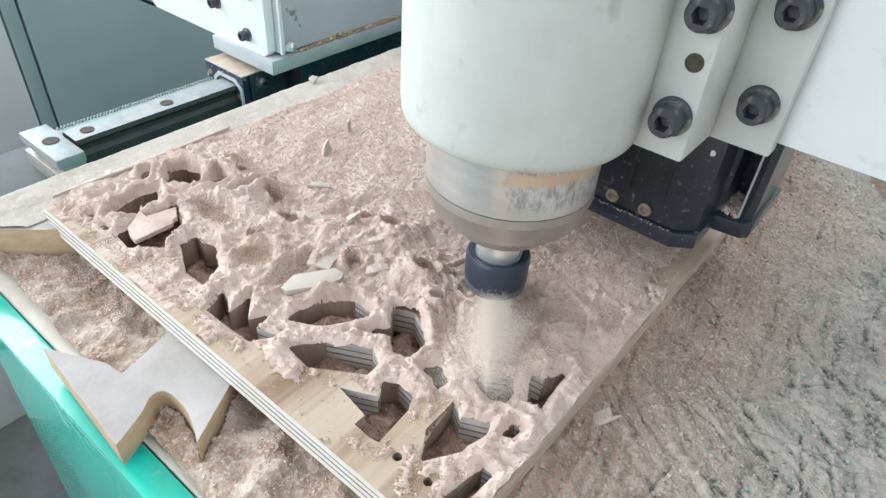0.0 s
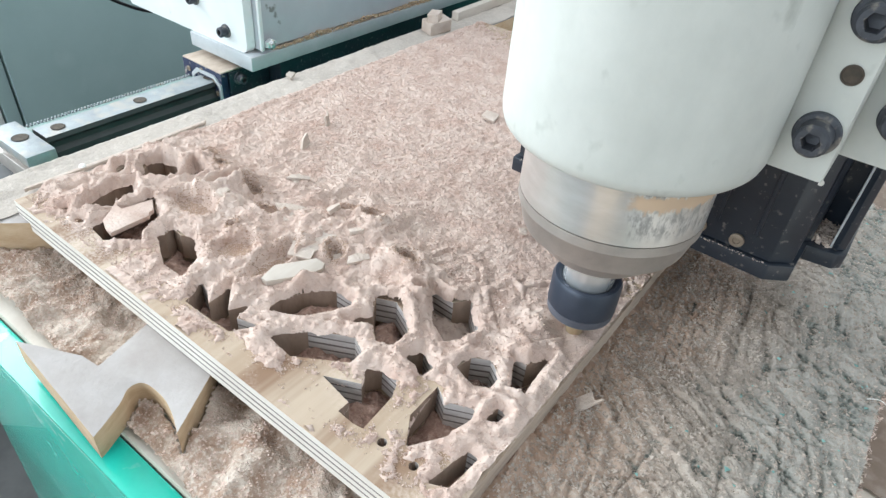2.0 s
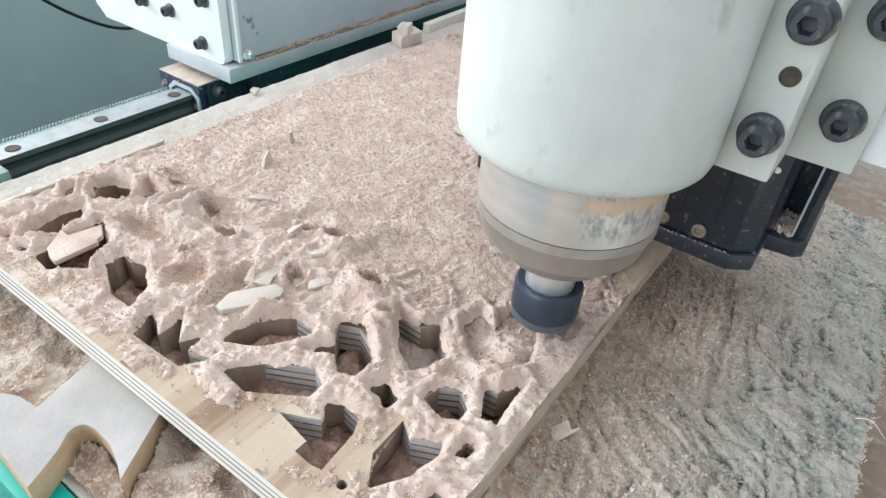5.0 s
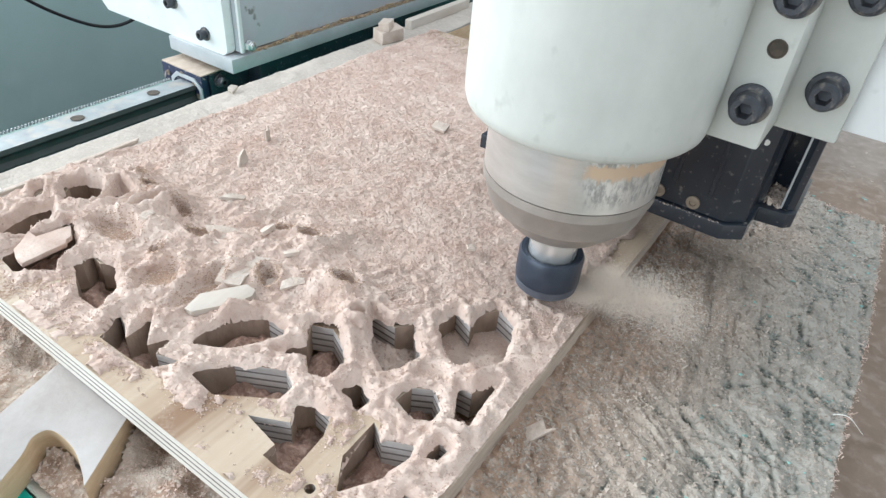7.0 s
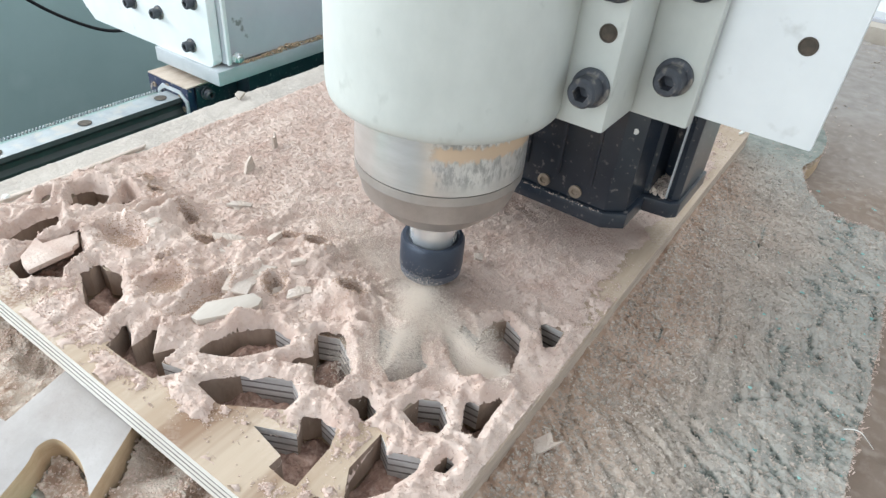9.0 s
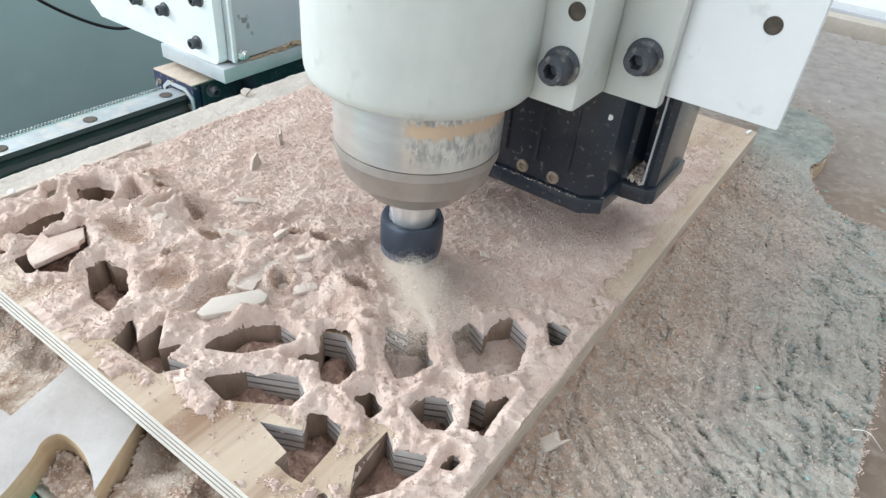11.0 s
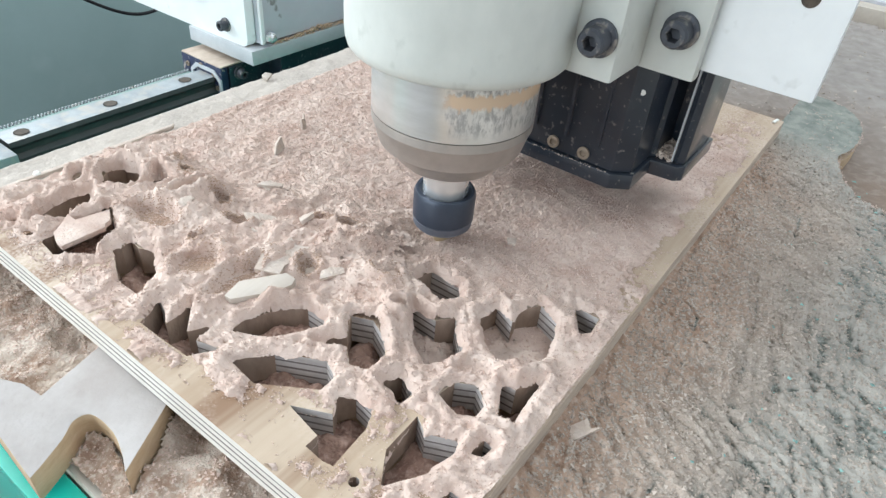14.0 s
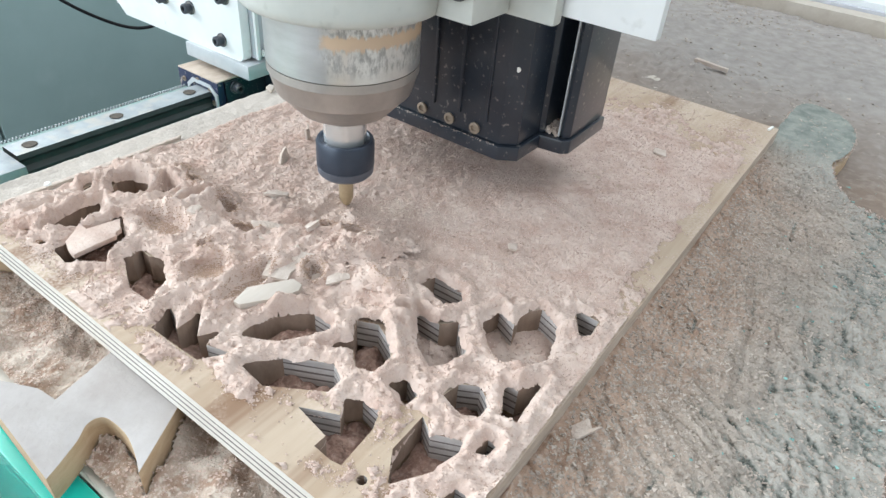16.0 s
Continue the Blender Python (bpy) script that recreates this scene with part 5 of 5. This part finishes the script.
def flute():
    verts, faces, seg, steps = [], [], 10, 26
    for j in range(steps + 1):
        z = 0.0030 - 0.0100 * j / steps
        for i in range(seg):
            a = 2 * math.pi * i / seg
            r = 0.0013 + 0.0003 * math.cos(2 * a)
            b = a + j * 0.35
            verts.append((r * math.cos(b), r * math.sin(b), z))
    for j in range(steps):
        for i in range(seg):
            k = (i + 1) % seg
            faces.append((j * seg + i, j * seg + k, (j + 1) * seg + k, (j + 1) * seg + i))
    faces.append(tuple(steps * seg + i for i in range(seg)))
    return mesh_from("flute", verts, faces, BIT_TIP, True)


part("flute", flute(), bit, "dark carbide flute")
part("clamp_ear", box("clamp_ear", (0.172, 0.1155, 0.0915), (0.2212, 0.1395, 0.34), WHITE, 0.0012), spindle, "white clamp ear")
part("clamp_base", box("clamp_base", (0.150, 0.1400, 0.0905), (0.2390, 0.1460, 0.34), WHITE, 0.0012), spindle, "white clamp base")
part("mount_plate", box("mount_plate", (0.125, 0.1465, 0.0930), (0.2735, 0.1512, 0.34), WHITE_PLATE, 0.0008), spindle, "white spindle mounting plate")
for bx, by, bz in ((0.2150, 0.1155, 0.1045), (0.2165, 0.1155, 0.1345), (0.2310, 0.1400, 0.1055), (0.2315, 0.1400, 0.1335)):
    part("bolt", BOLT_MESH, spindle, "black socket head bolt", pose(bx, by, bz) @ FRONT)
HOLE = lathe("hole", [(0.0026, 0.0), (0.0026, 0.0003), (0.0022, 0.0004), (0.0020, 0.0001)], STEEL_HOLE, 28)
part("hole", HOLE, spindle, "empty bolt hole", pose(0.2165, 0.1155, 0.1205) @ FRONT)
part("hole", HOLE, spindle, "empty bolt hole", pose(0.2620, 0.1465, 0.1214) @ FRONT)


# ---- dust thrown up by the bit ----
def puff(n, length, r0, r1, seed, grain=0.00010, lean=2.0):
    """A streak of specks along x in ragged billows, thick at its foot and torn at its end."""
    g = np.random.RandomState(seed)
    s = g.beta(1.0, lean, n) * 1.25
    wide = r0 + (r1 - r0) * s
    k = 26
    cs = g.beta(1.0, 1.3, k) * 1.2
    cw = (r0 + (r1 - r0) * cs) * 0.75
    centre = np.stack([cs * length, g.normal(0, 0.62, k) * cw, g.normal(0, 0.5, k) * cw], -1)
    which = g.randint(0, k, n)
    a, q = g.rand(n) * 2 * math.pi, np.abs(g.normal(0, 0.5, n)) * wide
    core = np.stack([s * length, q * np.cos(a), q * np.sin(a)], -1)
    billow = centre[which] + g.normal(size=(n, 3)) * (cw[which] * 0.42)[:, None] * np.array([1.5, 1, 0.8])
    pts = np.where((g.rand(n) < 0.55)[:, None], core, billow)
    return crumbs("specks", pts, grain * (0.7 + 1.1 * g.rand(n) ** 2), PUFF, 1.0)


plume = tagged(new("dust_plume", puff(210000, 0.046, 0.0042, 0.014, 3, 0.00009)), "puff of fine sawdust thrown out by the spinning bit", "sawdust", "", "stuff")
cloud = tagged(new("dust_cloud", puff(150000, 0.092, 0.004, 0.020, 8, 0.00010, 1.1)), "long torn cloud of fine sawdust blown over the panel", "sawdust", "", "stuff")

# seconds, way of the gantry, way of the spindle across and up
MOVES = [
    (0, -0.0169, 0.0080, -0.0007),
    (0.5, -0.0280, -0.0019, -0.0008),
    (1, -0.0376, 0.0039, 0.0198),
    (1.5, -0.0212, 0.0380, 0.0208),
    (2, -0.0135, 0.0508, 0.0037),
    (2.5, -0.0010, 0.0403, -0.0002),
    (3, 0.0090, 0.0264, -0.0001),
    (3.5, -0.0032, 0.0153, -0.0002),
    (4, -0.0153, 0.0238, -0.0013),
    (6.5, 0.0222, 0.0496, -0.0006),
    (7, 0.0191, 0.0413, -0.0012),
    (7.5, 0.0070, 0.0494, -0.0002),
    (8, 0.0050, 0.0351, 0.0200),
    (8.5, 0.0006, 0.0006, 0.0200),
    (9, 0.0000, -0.0026, -0.0005),
    (11.5, 0.0001, -0.0281, 0.0012),
    (12, -0.0064, -0.0488, 0.0012),
    (12.5, -0.0147, -0.0270, 0.0014),
    (13, -0.0024, -0.0193, 0.0012),
    (13.5, 0.0078, -0.0213, 0.0218),
    (14, 0.0082, -0.0193, 0.0010),
    (14.5, 0.0157, -0.0178, 0.0009),
    (15, 0.0081, -0.0216, 0.0210),
    (15.5, 0.0031, -0.0514, 0.0221),
    (16, 0.0011, -0.0678, 0.0116),
]


def motions():
    walk(gantry, [(t, pose(0, dy, 0)) for t, dy, sx, sz in MOVES])
    walk(slide, [(t, pose(sx + 0.0017, dy, 0)) for t, dy, sx, sz in MOVES])
    walk(spindle, [(t, pose(sx, dy, sz)) for t, dy, sx, sz in MOVES])
    for key, start, end in (("K", 0.2, 0.9), ("L", 4.4, 6.2), ("M", 7.0, 7.9), ("N", 11.6, 13.0)):
        low = {"K": -0.0030, "L": 0.0000, "M": -0.0060, "N": -0.0020}[key]
        walk(SLUGS[key], [(0, pose(0, 0, TOP)), (start, pose(0, 0, TOP)), (end, pose(0, 0, low)), (16, pose(0, 0, low))])
    walk(MOUND, [(0, pose(MOUND_AT[0], MOUND_AT[1], MOUND_AT[2] - 0.014)), (11.0, pose(MOUND_AT[0], MOUND_AT[1], MOUND_AT[2] - 0.014)), (12.6, pose(*MOUND_AT)), (16, pose(*MOUND_AT))])
    # the way in which the dust flies: seconds, turn about z, dip, drop
    flights = [(0, -57, -4, 0), (0.3, -22, 0, -0.004), (0.5, -30, 5, -0.02), (0.8, -50, 10, -0.05), (1.9, -100, 0, -0.05), (2.1, -105, -4, 0), (2.3, -95, -4, 0), (2.4, -40, -4, 0), (2.5, 5, -4, 0), (2.6, -40, -4, 0), (2.8, -105, -4, 0), (3.0, -30, -2, -0.008), (3.3, -16, -4, 0), (3.5, -8, -6, 0), (3.8, 8, 0, -0.03), (4.0, 8, 0, -0.04), (5.8, -60, 0, -0.03), (6.3, -100, -2, 0), (6.6, -90, -2, 0), (6.8, -30, -2, 0), (7.0, 25, -4, 0), (7.3, -5, -2, 0), (7.5, 10, 0, -0.03), (8.8, 10, 0, -0.05), (9.0, -70, -4, -0.004), (9.2, -35, -5, 0), (11.3, -35, -4, 0), (11.5, -28, -4, 0), (12.0, 29, -4, 0), (12.4, 20, 0, -0.03), (12.5, 90, 0, -0.05), (12.7, 165, -3, -0.004), (13.1, 165, -3, -0.004), (13.4, 90, 0, -0.05), (13.8, 16, 0, -0.04), (14.2, 20, 0, -0.006), (14.6, 20, 0, -0.006), (15, 20, 0, -0.05), (15.7, 20, 0, -0.05), (16, 28, 0, -0.008)]
    rows = []
    for t, turn, dip, drop in flights:
        dx, dy, dz = (np.interp(t, [m[0] for m in MOVES], [m[k] for m in MOVES]) for k in (2, 1, 3))
        rows.append((t, pose(AX + dx, AY + dy, 0.016 + drop, 0, 0, turn) @ pose(0, 0, 0, 0, dip, 0)))
    walk(plume, rows)
    under = -0.075
    walk(cloud, [(0, pose(0.22, 0.11, under)), (6.0, pose(0.22, 0.118, under, 0, 0, -60)), (6.25, pose(0.222, 0.118, 0.020, 0, 0, -85)), (6.5, pose(0.2235, 0.112, 0.019, 0, -2, -95)), (6.65, pose(0.223, 0.100, 0.018, 0, -2, -95)), (6.9, pose(0.222, 0.09, under, 0, 0, -95)), (7.8, pose(0.22, 0.08, under, 0, 0, -160)), (8.7, pose(0.222, 0.078, under, 0, 0, 170)), (8.95, pose(0.222, 0.078, 0.012, 0, 0, 165)), (9.1, pose(0.215, 0.082, 0.014, 0, 0, 162)), (9.4, pose(0.20, 0.085, under, 0, 0, 160)), (10.4, pose(0.16, 0.088, under, 0, 0, 95)), (11.6, pose(0.125, 0.090, under, 0, 0, 29)), (11.85, pose(0.125, 0.090, 0.014, 0, 0, 29)), (12.05, pose(0.130, 0.093, 0.016, 0, 0, 28)), (12.35, pose(0.14, 0.10, under, 0, 0, 27)), (16, pose(0.14, 0.10, under, 0, 0, 27))])


motions()
